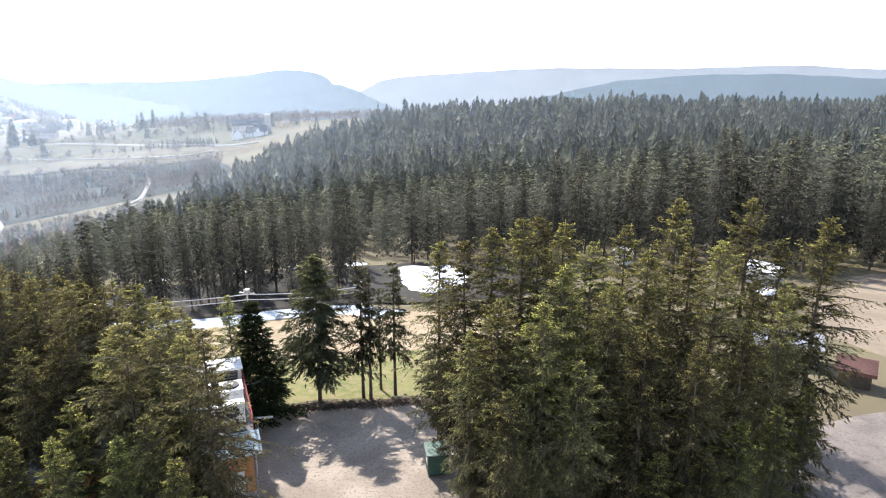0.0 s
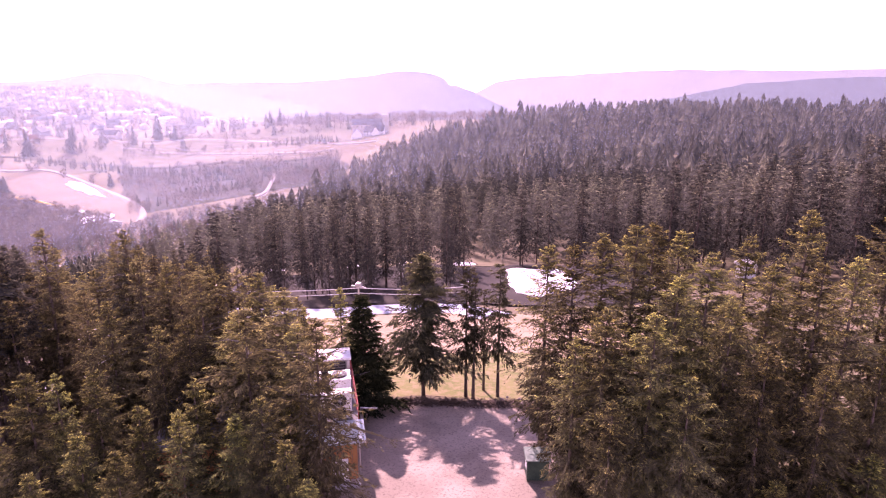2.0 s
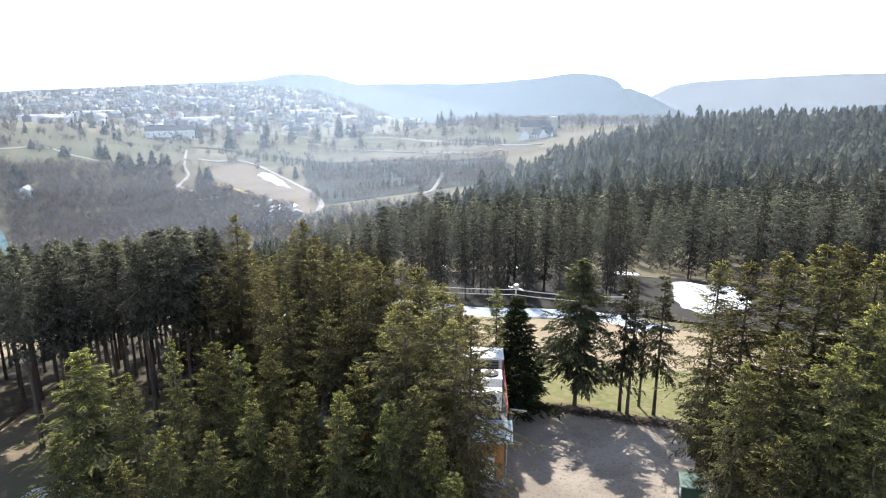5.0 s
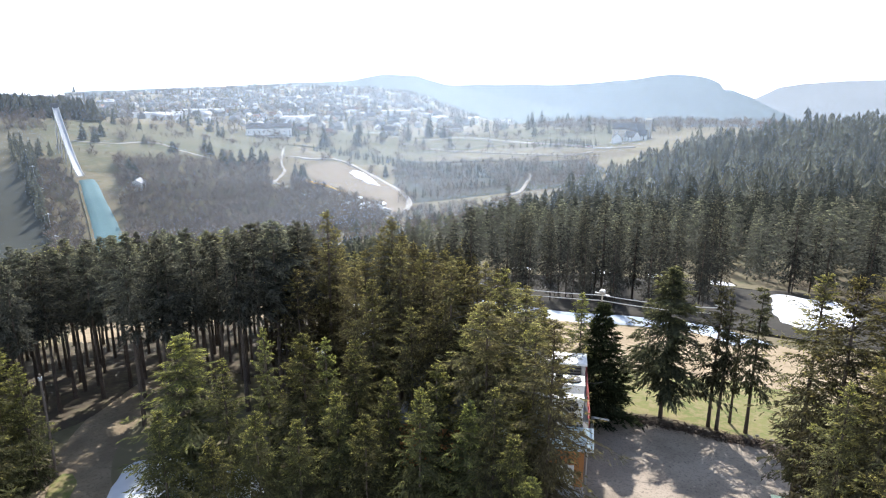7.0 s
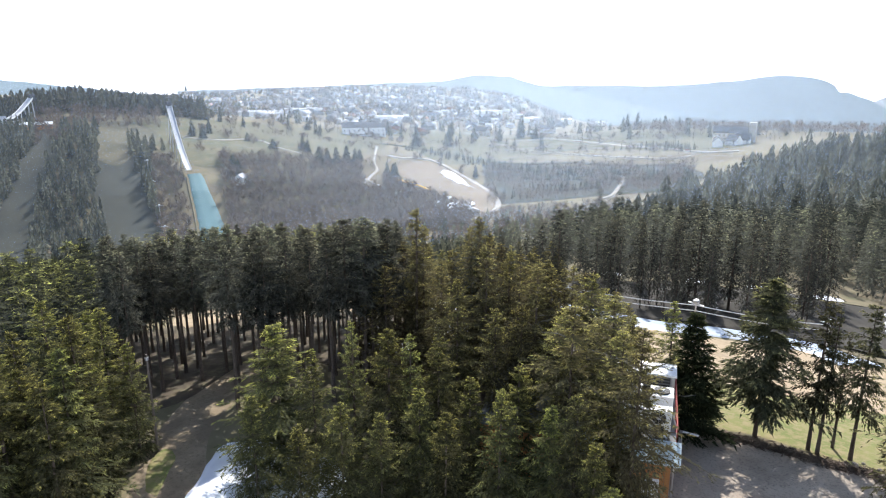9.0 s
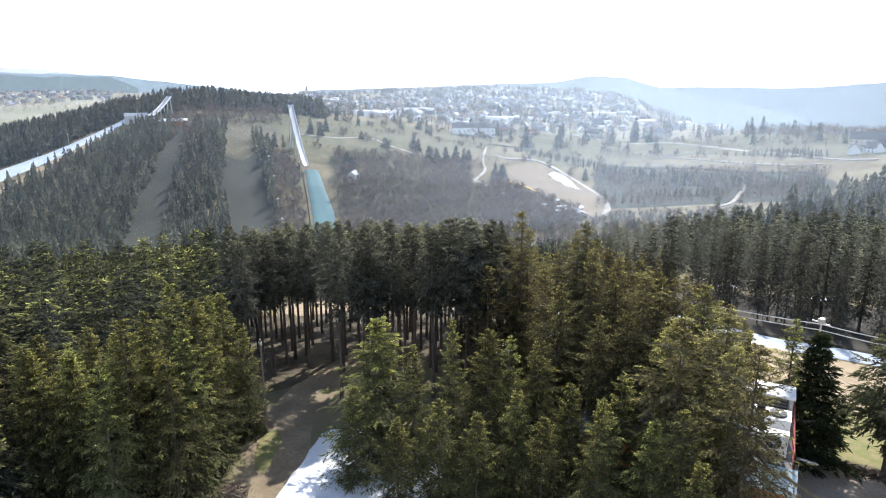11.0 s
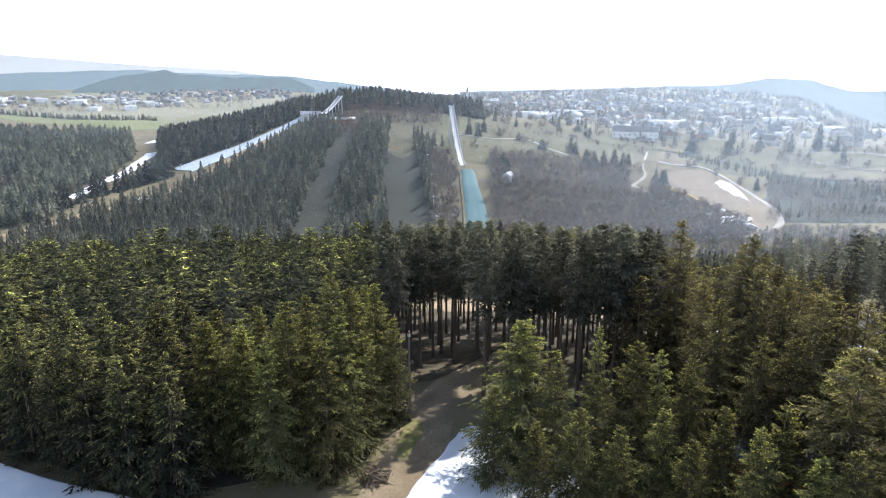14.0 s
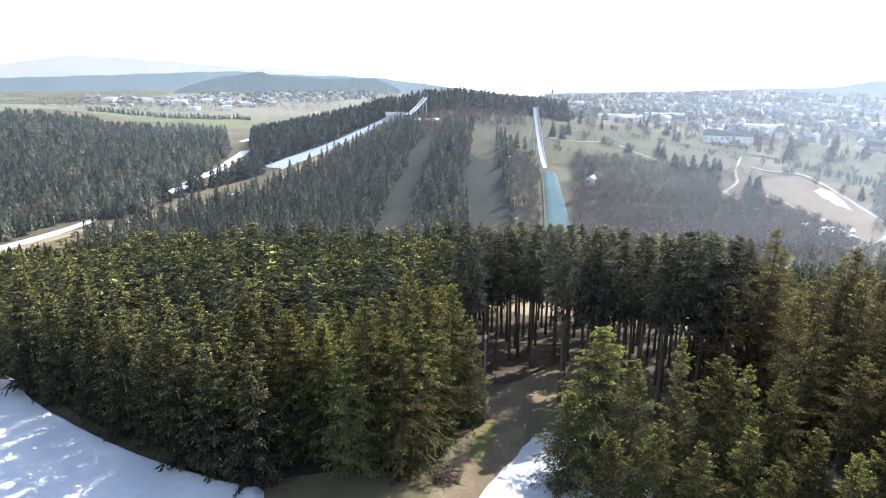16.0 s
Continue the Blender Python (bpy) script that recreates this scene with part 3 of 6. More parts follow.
stand("trees at the yard's edge", [("lone", -13.1, 46.5, 11.6, 1.35), ("thin", -9.1, 46.6, 10.6, 0.95), ("thin", -8.4, 46.2, 10.2, 0.5),
      ("thin", -7.5, 48, 8.5, 0.5), ("thin", -6.1, 46.8, 10.8, 0.9), ("dark", -18.7, 44.8, 8.9, 1.35), ("young", -20.6, 44.5, 9.6, 0.8)])
stand("tall spruces on the yard's right", [("big", 5.4, 35, 16.2, 1.0), ("big", 2.7, 36, 15.4, 0.95), ("big", 6.9, 36, 16.2, 0.9), ("big", 0.2, 35, 14.9, 0.95),
      ("big", -1.9, 38.5, 14.0, 0.98), ("big", 11.5, 35, 15.0, 1.05), ("big", 9.2, 32, 14.5, 1.0), ("big", 3.5, 31, 12.8, 1.1), ("big", 7.5, 30, 13.2, 1.0),
      ("big", 16.2, 35, 14.8, 1.0), ("big", 18.2, 41, 16.6, 0.9), ("big", 19.5, 34, 15.4, 0.95), ("big", 13.5, 32, 13.6, 1.0), ("big", 23.6, 42, 16.8, 0.95),
      ("big", 21.8, 36, 15.4, 0.9), ("big", 26.2, 41, 14.6, 0.85), ("big", 29.2, 41, 16.2, 0.95), ("big", 16.5, 30, 12.2, 1.0), ("big", 21.0, 31, 11.6, 0.9), ("big", 0.9, 31, 11.2, 0.8), ("big", 11.0, 28.5, 11.0, 1.0), ("big", 4.5, 28, 9.5, 1.0), ("big", 24.5, 34, 12.0, 0.8), ("big", 26.8, 38, 13.0, 0.75), ("young", 25.0, 33, 7.0, 1.2), ("young", 22.4, 30.5, 6.4, 1.2), ("young", 27.6, 36, 6.8, 1.0), ("young", 29.6, 38, 7.5, 0.9), ("young", 18.6, 29, 6.6, 1.2), ("big", 14.2, 38, 15.4, 1.0), ("big", 9.0, 37, 15.6, 1.0),
      # lower trees added out of sight behind the others, to shade the car park
      ("big", 12.6, 44, 11.0, 1.0), ("big", 16.8, 47, 10.2, 1.1), ("big", 20.6, 48, 10.4, 1.1), ("big", 24.6, 48, 10.4, 1.0), ("big", 27.6, 46, 10.8, 0.9), ("big", 9.6, 43, 11.2, 1.0)])
stand("spruces round the timber house", [("brown", -25.6, 36, 12.0, 1.25), ("big", -27.5, 40, 12.2, 1.1), ("big", -30.1, 36, 10.6, 1.1), ("big", -31.5, 42, 12.4, 1.0),
      ("big", -34.8, 44, 12.3, 1.0), ("young", -35.2, 30.5, 8.4, 0.9), ("young", -30.5, 31, 7.4, 1.2), ("big", -23.9, 38.5, 10.2, 0.8), ("young", -25.5, 31.5, 7.6, 1.1),
      ("brown", -22.9, 31.0, 12.2, 1.05), ("young", -26.2, 28.0, 7.4, 1.05), ("brown", -28.9, 34, 11.9, 1.3), ("brown", -32.4, 40, 12.6, 1.0), ("brown", -37.6, 50, 14.1, 0.8), ("brown", -43.2, 50, 14.7, 0.75), ("brown", -42.5, 52, 13.2, 0.7), ("brown", -36.7, 49, 13.0, 0.7), ("brown", -38.3, 52, 13.2, 0.7), ("young", -41.2, 36, 9.0, 1.0),
      ("young", -43.8, 37, 8.8, 0.75), ("young", -45.9, 37, 9.2, 1.1), ("young", -49.2, 38, 9.5, 0.62), ("young", -52.9, 36, 8.6, 0.78), ("young", -56.0, 38.5, 9.4, 1.5),
      ("young", -58.5, 35, 6.6, 1.1), ("young", -38.2, 34, 7.4, 1.1), ("young", -40.5, 31, 6.8, 1.1), ("young", -46.8, 32, 6.4, 1.1), ("big", -39.5, 42, 11.0, 1.0),
      ("big", -36.0, 38, 10.2, 1.0), ("young", -54.5, 32, 6.0, 1.1), ("young", -50.5, 33, 6.6, 1.1), ("brown", -41.0, 46, 11.0, 1.0), ("brown", -46.0, 47, 10.8, 0.9),
      ("young", -33.6, 33, 8.6, 1.1), ("big", -28.2, 30, 8.8, 1.05), ("young", -24.4, 26.5, 6.2, 1.1), ("big", -33.6, 37.5, 10.6, 1.05), ("brown", -24.6, 33.5, 11.0, 1.1), ("young", -43.0, 33, 7.2, 1.1)])
stand("spruces at the track's corner", [("young", -77.4, 38.5, 10.9, 0.95), ("young", -72.8, 38.5, 9.8, 1.05), ("young", -69.6, 44, 10.2, 0.9), ("young", -74.4, 36.5, 8.9, 1.05),
      ("young", -83.9, 40, 9.3, 1.0), ("young", -81.4, 39.5, 9.2, 1.0), ("young", -79.4, 37.2, 8.8, 1.0), ("young", -71.4, 42, 10.4, 0.95), ("young", -75.6, 41, 10.4, 0.9)])

# the open stand of bare stems behind the track
for az in np.arange(-68.0, -44.0, 1.5):
    for d in np.arange(49.0, 80.0, 5.0):
        a, q = az + rng.uniform(-0.7, 0.7), d + rng.uniform(-2.2, 2.2)
        if a < -60 and q < 51.5 + 0.6 * (a + 66):
            continue
        spruce("stem", a, q, 23.7 - 0.226 * q - hz(*polar(a, q)) + rng.uniform(-1.6, 0.7), rng.uniform(0.8, 1.15), "open stand of bare-stemmed spruces")


# taller ragged spruces behind the house
for az in np.arange(-36.8, -23.4, 0.95):
    a, q = az + rng.uniform(-0.3, 0.3), rng.uniform(41.0, 47.5)
    el = float(np.interp(a, [-37, -33.5, -31, -28.4, -26, -23.6], [-14.4, -15.4, -16.3, -16.6, -17.9, -19.4])) + rng.uniform(-0.9, 0.25)
    spruce("rag", a, q, EYE + q * math.tan(radians(el)) - hz(*polar(a, q)), rng.uniform(0.75, 0.95), "spruces round the timber house")

# ragged spruces between the open stand and the timber house
for az in np.arange(-47.6, -36.2, 1.45):
    for d in (53, 62, 73):
        a, q = az + rng.uniform(-0.6, 0.6), d + rng.uniform(-3, 3)
        el = rng.uniform(-15.9, -14.5) if -42.2 < a < -39.5 else rng.uniform(-15.6, -13.9)
        spruce(rng.choice(("stem", "rag")), a, q, EYE + q * math.tan(radians(el)) - hz(*polar(a, q)), rng.uniform(0.95, 1.25), "ragged spruces behind the timber house")


def edge_of_snow(az):
    return np.interp(az, [-112, -106, -100.2, -95, -88.6, -80, -72, -67], [80, 66, 50.5, 42, 36.8, 37, 37, 41])


# the plantation: first rows as single trees
for az in np.arange(-106.0, -66.5, 2.0):
    for k in range(4):
        a = az + rng.uniform(-0.8, 0.8)
        q = float(edge_of_snow(a)) + 0.1 + 2.5 * k + rng.uniform(-0.7, 0.7)
        if a > -84 and k == 0:
            continue
        if any((polar(a, q)[0] - x) ** 2 + (polar(a, q)[1] - y) ** 2 < 3.0 for x, y in TREES[-60:]):
            continue
        # trees towards the track get paler needles, their sunlight put into the colour
        near_track = a > -85
        spruce("young" if near_track else "row", a, q, rng.uniform(7.6, 11.4), rng.uniform(0.8, 1.0) if near_track else rng.uniform(0.95, 1.2), "dense spruce plantation")


def simple_spruce(seed, layers, arms, h=1.0, radius=0.16, bare=0.08, trunk=True):
    """A light spruce of unit height for woods that stay far off: ragged drooping boughs round a stem."""
    g = random.Random(seed)
    V, F = [], []
    for k in range(layers):
        s = k / layers
        z = bare + (1 - bare) * s
        r = radius * (1.05 * (1 - s) ** 0.65 + 0.06)
        ph = g.uniform(0, 6.3)
        m = max(4, int(arms * (1 - 0.5 * s)))
        for b in range(m):
            a = ph + 6.2832 * b / m + g.uniform(-0.3, 0.3)
            q = r * g.uniform(0.65, 1.25)
            w = 2.6 / m * g.uniform(0.7, 1.1)
            zt = z - q * g.uniform(0.25, 0.75)
            for side in (-1, 1):
                i, b1, q1 = len(V), a + side * w * g.uniform(0.3, 0.7), q * g.uniform(0.8, 1.1)
                V += [(0.12 * q * math.cos(b1), 0.12 * q * math.sin(b1), z + 1.2 * (1 - bare) / layers * g.uniform(0.6, 1.1)),
                      (q1 * math.cos(b1), q1 * math.sin(b1), zt * g.uniform(0.96, 1.03)),
                      (0.55 * q1 * math.cos(b1 + side * w * 1.1), 0.55 * q1 * math.sin(b1 + side * w * 1.1), z - g.uniform(0.1, 0.6) * q)]
                F.append((i, i + 1, i + 2))
    i = len(V)
    V += [(0.02, 0, 0.9), (-0.01, 0.017, 0.9), (-0.01, -0.017, 0.9), (0, 0, 1.02)]
    F += [(i, i + 1, i + 3), (i + 1, i + 2, i + 3), (i + 2, i, i + 3)]
    nc = len(F)
    if trunk:
        i = len(V)
        for z, r in ((-0.02, 0.012), (0.75, 0.006)):
            V += [(r * math.cos(a), r * math.sin(a), z) for a in (0, 2.1, 4.2)]
        F += [(i + a, i + (a + 1) % 3, i + 3 + (a + 1) % 3) for a in range(3)] + [(i + a, i + 3 + (a + 1) % 3, i + 3 + a) for a in range(3)]
    V = np.array(V)
    rr = np.hypot(V[:, 0], V[:, 1]) / radius
    # outer and upper parts take more tip colour, as painted top light
    return V, np.array(F), nc, np.clip(0.45 * rr * (0.3 + V[:, 2]), 0, 1)


def wood(name, places, heights, shapes, label, needle, widths=(0.8, 1.2), category="wood"):
    """Many spruces that nobody could count, as one object."""
    g = np.random.default_rng(len(places))
    VV, FF, MM, TT, base = [], [], [], [], 0
    which = g.integers(0, len(shapes), len(places))
    for k, (v, f, nc, young) in enumerate(shapes):
        P, H = places[which == k], heights[which == k]
        if not len(P):
            continue
        a = g.uniform(0, 6.283, len(P))
        w = H * g.uniform(*widths, len(P))
        c, s = np.cos(a) * w, np.sin(a) * w
        x = P[:, :1] + c[:, None] * v[:, 0] - s[:, None] * v[:, 1]
        y = P[:, 1:2] + s[:, None] * v[:, 0] + c[:, None] * v[:, 1]
        z = height(P[:, 0], P[:, 1])[:, None] + H[:, None] * v[:, 2]
        VV.append(np.stack([x, y, z], -1).reshape(-1, 3))
        FF.append((f[None] + (base + np.arange(len(P)) * len(v))[:, None, None]).reshape(-1, 3))
        MM.append(np.tile(np.where(np.arange(len(f)) < nc, 0, 1), len(P)))
        TT.append((young[None] * g.uniform(0.05, 1.65, len(P))[:, None]).ravel())
        base += len(P) * len(v)
    me = set_tip_light(mesh_np(name, np.vstack(VV), np.vstack(FF), needle), np.concatenate(TT))
    me.materials.append(M_BARK)
    mi = np.concatenate(MM).astype(np.int32)
    if len(me.polygons) == len(mi):
        me.polygons.foreach_set("material_index", mi)
    return tagged(new(name, me), label, category, kind="stuff")


def scatter(az0, az1, d0, d1, spacing, keep, seed):
    """Places on a shaken grid inside a sector, where keep(az, d) holds."""
    g = np.random.default_rng(seed)
    lim = d1 + 5
    gx, gy = np.meshgrid(np.arange(-lim, lim, spacing), np.arange(-lim, lim, spacing))
    P = np.stack([gx.ravel(), gy.ravel()], 1) + g.uniform(-0.42, 0.42, (gx.size, 2)) * spacing
    d, az = np.hypot(P[:, 0], P[:, 1]), np.degrees(np.arctan2(P[:, 0], P[:, 1]))
    ok = (az > az0) & (az < az1) & (d > d0) & (d < d1)
    P, d, az = P[ok], d[ok], az[ok]
    ok = keep(az, d)
    return P[ok], g


MID = [simple_spruce(s, 11, 8, radius=0.2) for s in range(6)]
FAR = [simple_spruce(40 + s, 7, 7, trunk=False, radius=0.17, bare=0.04) for s in range(5)]
LITE = [simple_spruce(50 + s, 5, 6, trunk=False, radius=0.18, bare=0.03) for s in range(5)]

P, g = scatter(-112, -66, 40, 105, 3.8, lambda a, d: (d > edge_of_snow(a) + 11.4) & ~((a > -69) & (d < 80)), 1)
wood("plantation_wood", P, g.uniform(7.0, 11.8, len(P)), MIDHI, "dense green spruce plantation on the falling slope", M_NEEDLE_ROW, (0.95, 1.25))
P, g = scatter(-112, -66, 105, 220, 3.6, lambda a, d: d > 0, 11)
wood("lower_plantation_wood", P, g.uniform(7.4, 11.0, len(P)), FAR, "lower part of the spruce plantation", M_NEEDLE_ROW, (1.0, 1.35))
P, g = scatter(-66, -38, 100, 190, 4.0, lambda a, d: a < -47.5 + 1.5 * np.sin(d), 2)
front = np.hypot(P[:, 0], P[:, 1]) < 113
wood("upper_slope_wood", P[front], g.uniform(10.5, 13, int(front.sum())), STEMHI, "upper edge of the spruce wood on the falling slope", M_NEEDLE)
P = P[~front]
wood("slope_wood", P, g.uniform(10.5, 13, len(P)), MIDLO, "spruce wood on the falling slope", M_NEEDLE)
P, g = scatter(-49, -36, 100, 205, 4.6, lambda a, d: a > -47.5, 31)
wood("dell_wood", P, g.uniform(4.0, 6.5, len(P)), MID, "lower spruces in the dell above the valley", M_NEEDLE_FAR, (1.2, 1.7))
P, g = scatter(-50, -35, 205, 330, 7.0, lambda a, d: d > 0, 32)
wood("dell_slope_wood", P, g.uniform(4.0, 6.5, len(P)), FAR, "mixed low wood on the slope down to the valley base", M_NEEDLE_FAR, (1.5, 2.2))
P, g = scatter(-38, -30, 60, 120, 4.5, lambda a, d: (d > 75) | (a < -33), 3)
wood("gap_wood", P, g.uniform(5.5, 8, len(P)), MIDHI, "spruces behind the timber house", M_NEEDLE)
P, g = scatter(-38, 40, 86, 215, 5.5, lambda a, d: (d > np.interp(a, [-40, -26, -17, -13, -9.5, -7, -1, 4, 12, 20, 26, 30, 40], [98, 93, 88, 91, 105, 121, 118, 104, 111, 99, 105, 114, 116])) & ~((a > -32) & (a < -6) & (d > 121 + 3 * np.sin(a)) & (d < 137)), 4)
bh = np.interp(np.degrees(np.arctan2(P[:, 0], P[:, 1])), [-38, -34, -28, -10, 5, 17, 30], [9, 12, 14, 15, 17.5, 20, 22]) * g.uniform(0.64, 1.1, len(P))
front = np.hypot(P[:, 0], P[:, 1]) < np.where(np.degrees(np.arctan2(P[:, 0], P[:, 1])) > -11, 130, 114)
wood("belt_wood", P[front], bh[front], STEMHI, "belt of tall spruces beyond the snow run, light between the trunks", M_NEEDLE_BELT, (0.95, 1.35))
E, g = scatter(-33, -9, 81, 97, 4.4, lambda a, d: d > np.interp(a, [-33, -26, -17, -13, -9], [92, 87, 83, 84, 92]), 44)
wood("belt_edge_wood", E, g.uniform(9.5, 13.5, len(E)), STEMHI, "front row of tall spruces behind the cable fence", M_NEEDLE_BELT, (0.8, 1.1))
thin_out = ~front
wood("back_belt_wood", P[thin_out], bh[thin_out], MIDLO, "rear rows of the belt of spruces", M_NEEDLE_BELT, (0.95, 1.35))


def hill_keep(a, d):
    edge = np.interp(a, [-34, -28, -25, -20, -16, -12, 0, 40], [200, 300, 380, 480, 560, 650, 700, 720])
    return d < edge


P, g = scatter(-34, 40, 215, 720, 6.2, hill_keep, 5)
hh = g.uniform(9.5, 17, len(P)) * np.where(g.uniform(0, 1, len(P)) < 0.04, 1.35, 1.0)
near_part = np.hypot(P[:, 0], P[:, 1]) < 300
thin_out = near_part | (np.arange(len(P)) % 2 == 0)
P, hh, near_part = P[thin_out], hh[thin_out], near_part[thin_out]
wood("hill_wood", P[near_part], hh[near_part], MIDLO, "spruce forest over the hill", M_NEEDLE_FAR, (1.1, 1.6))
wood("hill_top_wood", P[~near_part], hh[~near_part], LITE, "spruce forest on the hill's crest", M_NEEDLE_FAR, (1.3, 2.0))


def jump_hill_keep(a, d):
    gully1 = np.abs(a - np.interp(d, [480, 600, 700, 780], [-75.0, -72.8, -71.3, -71.0])) < np.interp(d, [480, 600, 700], [1.5, 1.0, 0.9])
    gully2 = np.abs(a - np.interp(d, [480, 560, 650, 780], [-66.2, -66.8, -67.0, -67.0])) < np.interp(d, [480, 560, 650, 780], [2.0, 1.6, 1.1, 0.9])
    left = a > np.interp(d, [440, 480, 520, 560, 600, 640, 680, 720, 760, 800], [-100, -98, -94.5, -91, -87.5, -85, -82.5, -79.5, -77, -75])
    near = d < np.interp(a, [-100, -80, -72, -66, -62], [900, 830, 800, 700, 640])
    return ~gully1 & ~gully2 & left & near & ~((a > -64.3) & (d < 660))


P, g = scatter(-100, -62.3, 400, 830, 7.2, jump_hill_keep, 6)
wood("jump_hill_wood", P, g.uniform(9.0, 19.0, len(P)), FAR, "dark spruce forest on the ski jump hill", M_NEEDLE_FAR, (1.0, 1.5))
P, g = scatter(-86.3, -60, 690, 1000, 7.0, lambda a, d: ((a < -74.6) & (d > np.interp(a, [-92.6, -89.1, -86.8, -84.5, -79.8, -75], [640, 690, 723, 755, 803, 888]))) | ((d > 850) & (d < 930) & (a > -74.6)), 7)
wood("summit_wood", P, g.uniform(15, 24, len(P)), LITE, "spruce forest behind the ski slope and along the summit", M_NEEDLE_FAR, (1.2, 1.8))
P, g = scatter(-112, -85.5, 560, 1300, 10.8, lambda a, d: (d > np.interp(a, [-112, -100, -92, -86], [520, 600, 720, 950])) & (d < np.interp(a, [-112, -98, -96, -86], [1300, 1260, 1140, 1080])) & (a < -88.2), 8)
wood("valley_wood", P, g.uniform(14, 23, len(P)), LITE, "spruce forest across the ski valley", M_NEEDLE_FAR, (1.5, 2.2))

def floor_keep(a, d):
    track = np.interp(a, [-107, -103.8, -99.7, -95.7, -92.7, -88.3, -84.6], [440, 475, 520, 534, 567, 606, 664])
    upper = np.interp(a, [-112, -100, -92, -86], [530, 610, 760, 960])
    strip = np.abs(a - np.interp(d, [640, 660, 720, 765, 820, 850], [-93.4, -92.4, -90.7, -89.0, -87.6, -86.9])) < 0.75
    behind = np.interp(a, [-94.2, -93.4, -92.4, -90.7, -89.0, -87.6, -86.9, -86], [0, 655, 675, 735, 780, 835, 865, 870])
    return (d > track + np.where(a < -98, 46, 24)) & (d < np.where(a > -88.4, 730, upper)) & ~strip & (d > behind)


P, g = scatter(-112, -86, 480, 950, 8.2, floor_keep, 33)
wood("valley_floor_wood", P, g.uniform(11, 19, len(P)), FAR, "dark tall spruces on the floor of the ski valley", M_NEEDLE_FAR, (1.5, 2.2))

# ---- distance ----

def far_haze_glow(name, colour, glow):
    """Wooded ridges kilometres away that glow: the pale air before them is put into the emission."""
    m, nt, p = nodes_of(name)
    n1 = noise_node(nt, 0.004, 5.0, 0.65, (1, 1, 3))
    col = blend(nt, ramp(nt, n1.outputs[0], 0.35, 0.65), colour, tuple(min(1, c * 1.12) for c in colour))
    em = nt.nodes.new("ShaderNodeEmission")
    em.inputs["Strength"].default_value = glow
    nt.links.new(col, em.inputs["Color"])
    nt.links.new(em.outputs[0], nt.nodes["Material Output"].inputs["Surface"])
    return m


def ridge(name, d, crest, colour, glow, label):
    """A far ridge; crest gives azimuth and the angle above the eye's level."""
    az = np.arange(crest[0][0], crest[-1][0], 0.12)
    el = np.interp(az, [c[0] for c in crest], [c[1] for c in crest])
    k = np.hanning(5) / np.hanning(5).sum()
    el = np.convolve(np.pad(el, 2, mode="edge"), k, "valid")
    el = el + 0.02 * np.sin(az * 1.7 + d) + 0.012 * np.sin(az * 4.3 + d) + 0.022 * np.array([noise.noise((v * 5.0, d, 0.5)) for v in az])
    V, n = [], len(az)
    for f, drop in ((1.0, 0.0), (0.96, 0.3), (0.9, 0.75), (0.84, 1.0)):
        top = EYE + d * np.tan(np.radians(el))
        z = top * (1 - drop) + (-340) * drop
        V.append(np.stack([d * f * np.sin(np.radians(az)), d * f * np.cos(np.radians(az)), z], 1))
    F = []
    for r in range(3):
        a = r * n + np.arange(n - 1)
        F.append(np.stack([a, a + 1, a + n + 1, a + n], 1))
    ob = new(name, mesh_np(name, np.vstack(V), np.vstack(F), far_haze_glow(name, colour, glow), flat=False))
    return tagged(ob, label, "hills", kind="structure")


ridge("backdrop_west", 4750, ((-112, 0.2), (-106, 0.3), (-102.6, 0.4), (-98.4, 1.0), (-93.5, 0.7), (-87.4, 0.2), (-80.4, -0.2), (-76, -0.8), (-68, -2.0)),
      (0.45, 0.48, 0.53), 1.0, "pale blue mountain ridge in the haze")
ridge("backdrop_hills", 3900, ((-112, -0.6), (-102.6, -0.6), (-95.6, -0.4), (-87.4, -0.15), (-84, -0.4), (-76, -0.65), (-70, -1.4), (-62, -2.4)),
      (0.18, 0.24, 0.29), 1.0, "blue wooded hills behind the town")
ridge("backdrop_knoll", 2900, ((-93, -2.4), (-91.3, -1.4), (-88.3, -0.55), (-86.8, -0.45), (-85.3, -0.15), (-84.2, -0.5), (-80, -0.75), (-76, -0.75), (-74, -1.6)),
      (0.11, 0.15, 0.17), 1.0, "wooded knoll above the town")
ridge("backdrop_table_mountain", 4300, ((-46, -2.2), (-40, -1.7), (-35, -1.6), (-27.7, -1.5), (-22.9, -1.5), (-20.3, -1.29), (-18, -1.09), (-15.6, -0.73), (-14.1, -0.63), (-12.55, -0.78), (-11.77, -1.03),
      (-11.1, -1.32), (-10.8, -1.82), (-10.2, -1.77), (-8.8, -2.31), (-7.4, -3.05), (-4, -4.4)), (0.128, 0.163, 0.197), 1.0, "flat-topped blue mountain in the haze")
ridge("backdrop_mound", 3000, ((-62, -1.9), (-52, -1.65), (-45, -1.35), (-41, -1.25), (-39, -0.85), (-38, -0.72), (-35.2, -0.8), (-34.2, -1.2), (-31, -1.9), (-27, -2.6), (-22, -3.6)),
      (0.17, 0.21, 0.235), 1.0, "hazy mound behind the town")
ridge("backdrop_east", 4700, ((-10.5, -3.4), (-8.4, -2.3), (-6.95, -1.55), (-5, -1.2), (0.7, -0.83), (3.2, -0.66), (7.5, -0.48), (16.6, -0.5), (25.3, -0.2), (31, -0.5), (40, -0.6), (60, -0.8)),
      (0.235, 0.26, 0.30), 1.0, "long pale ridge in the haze")
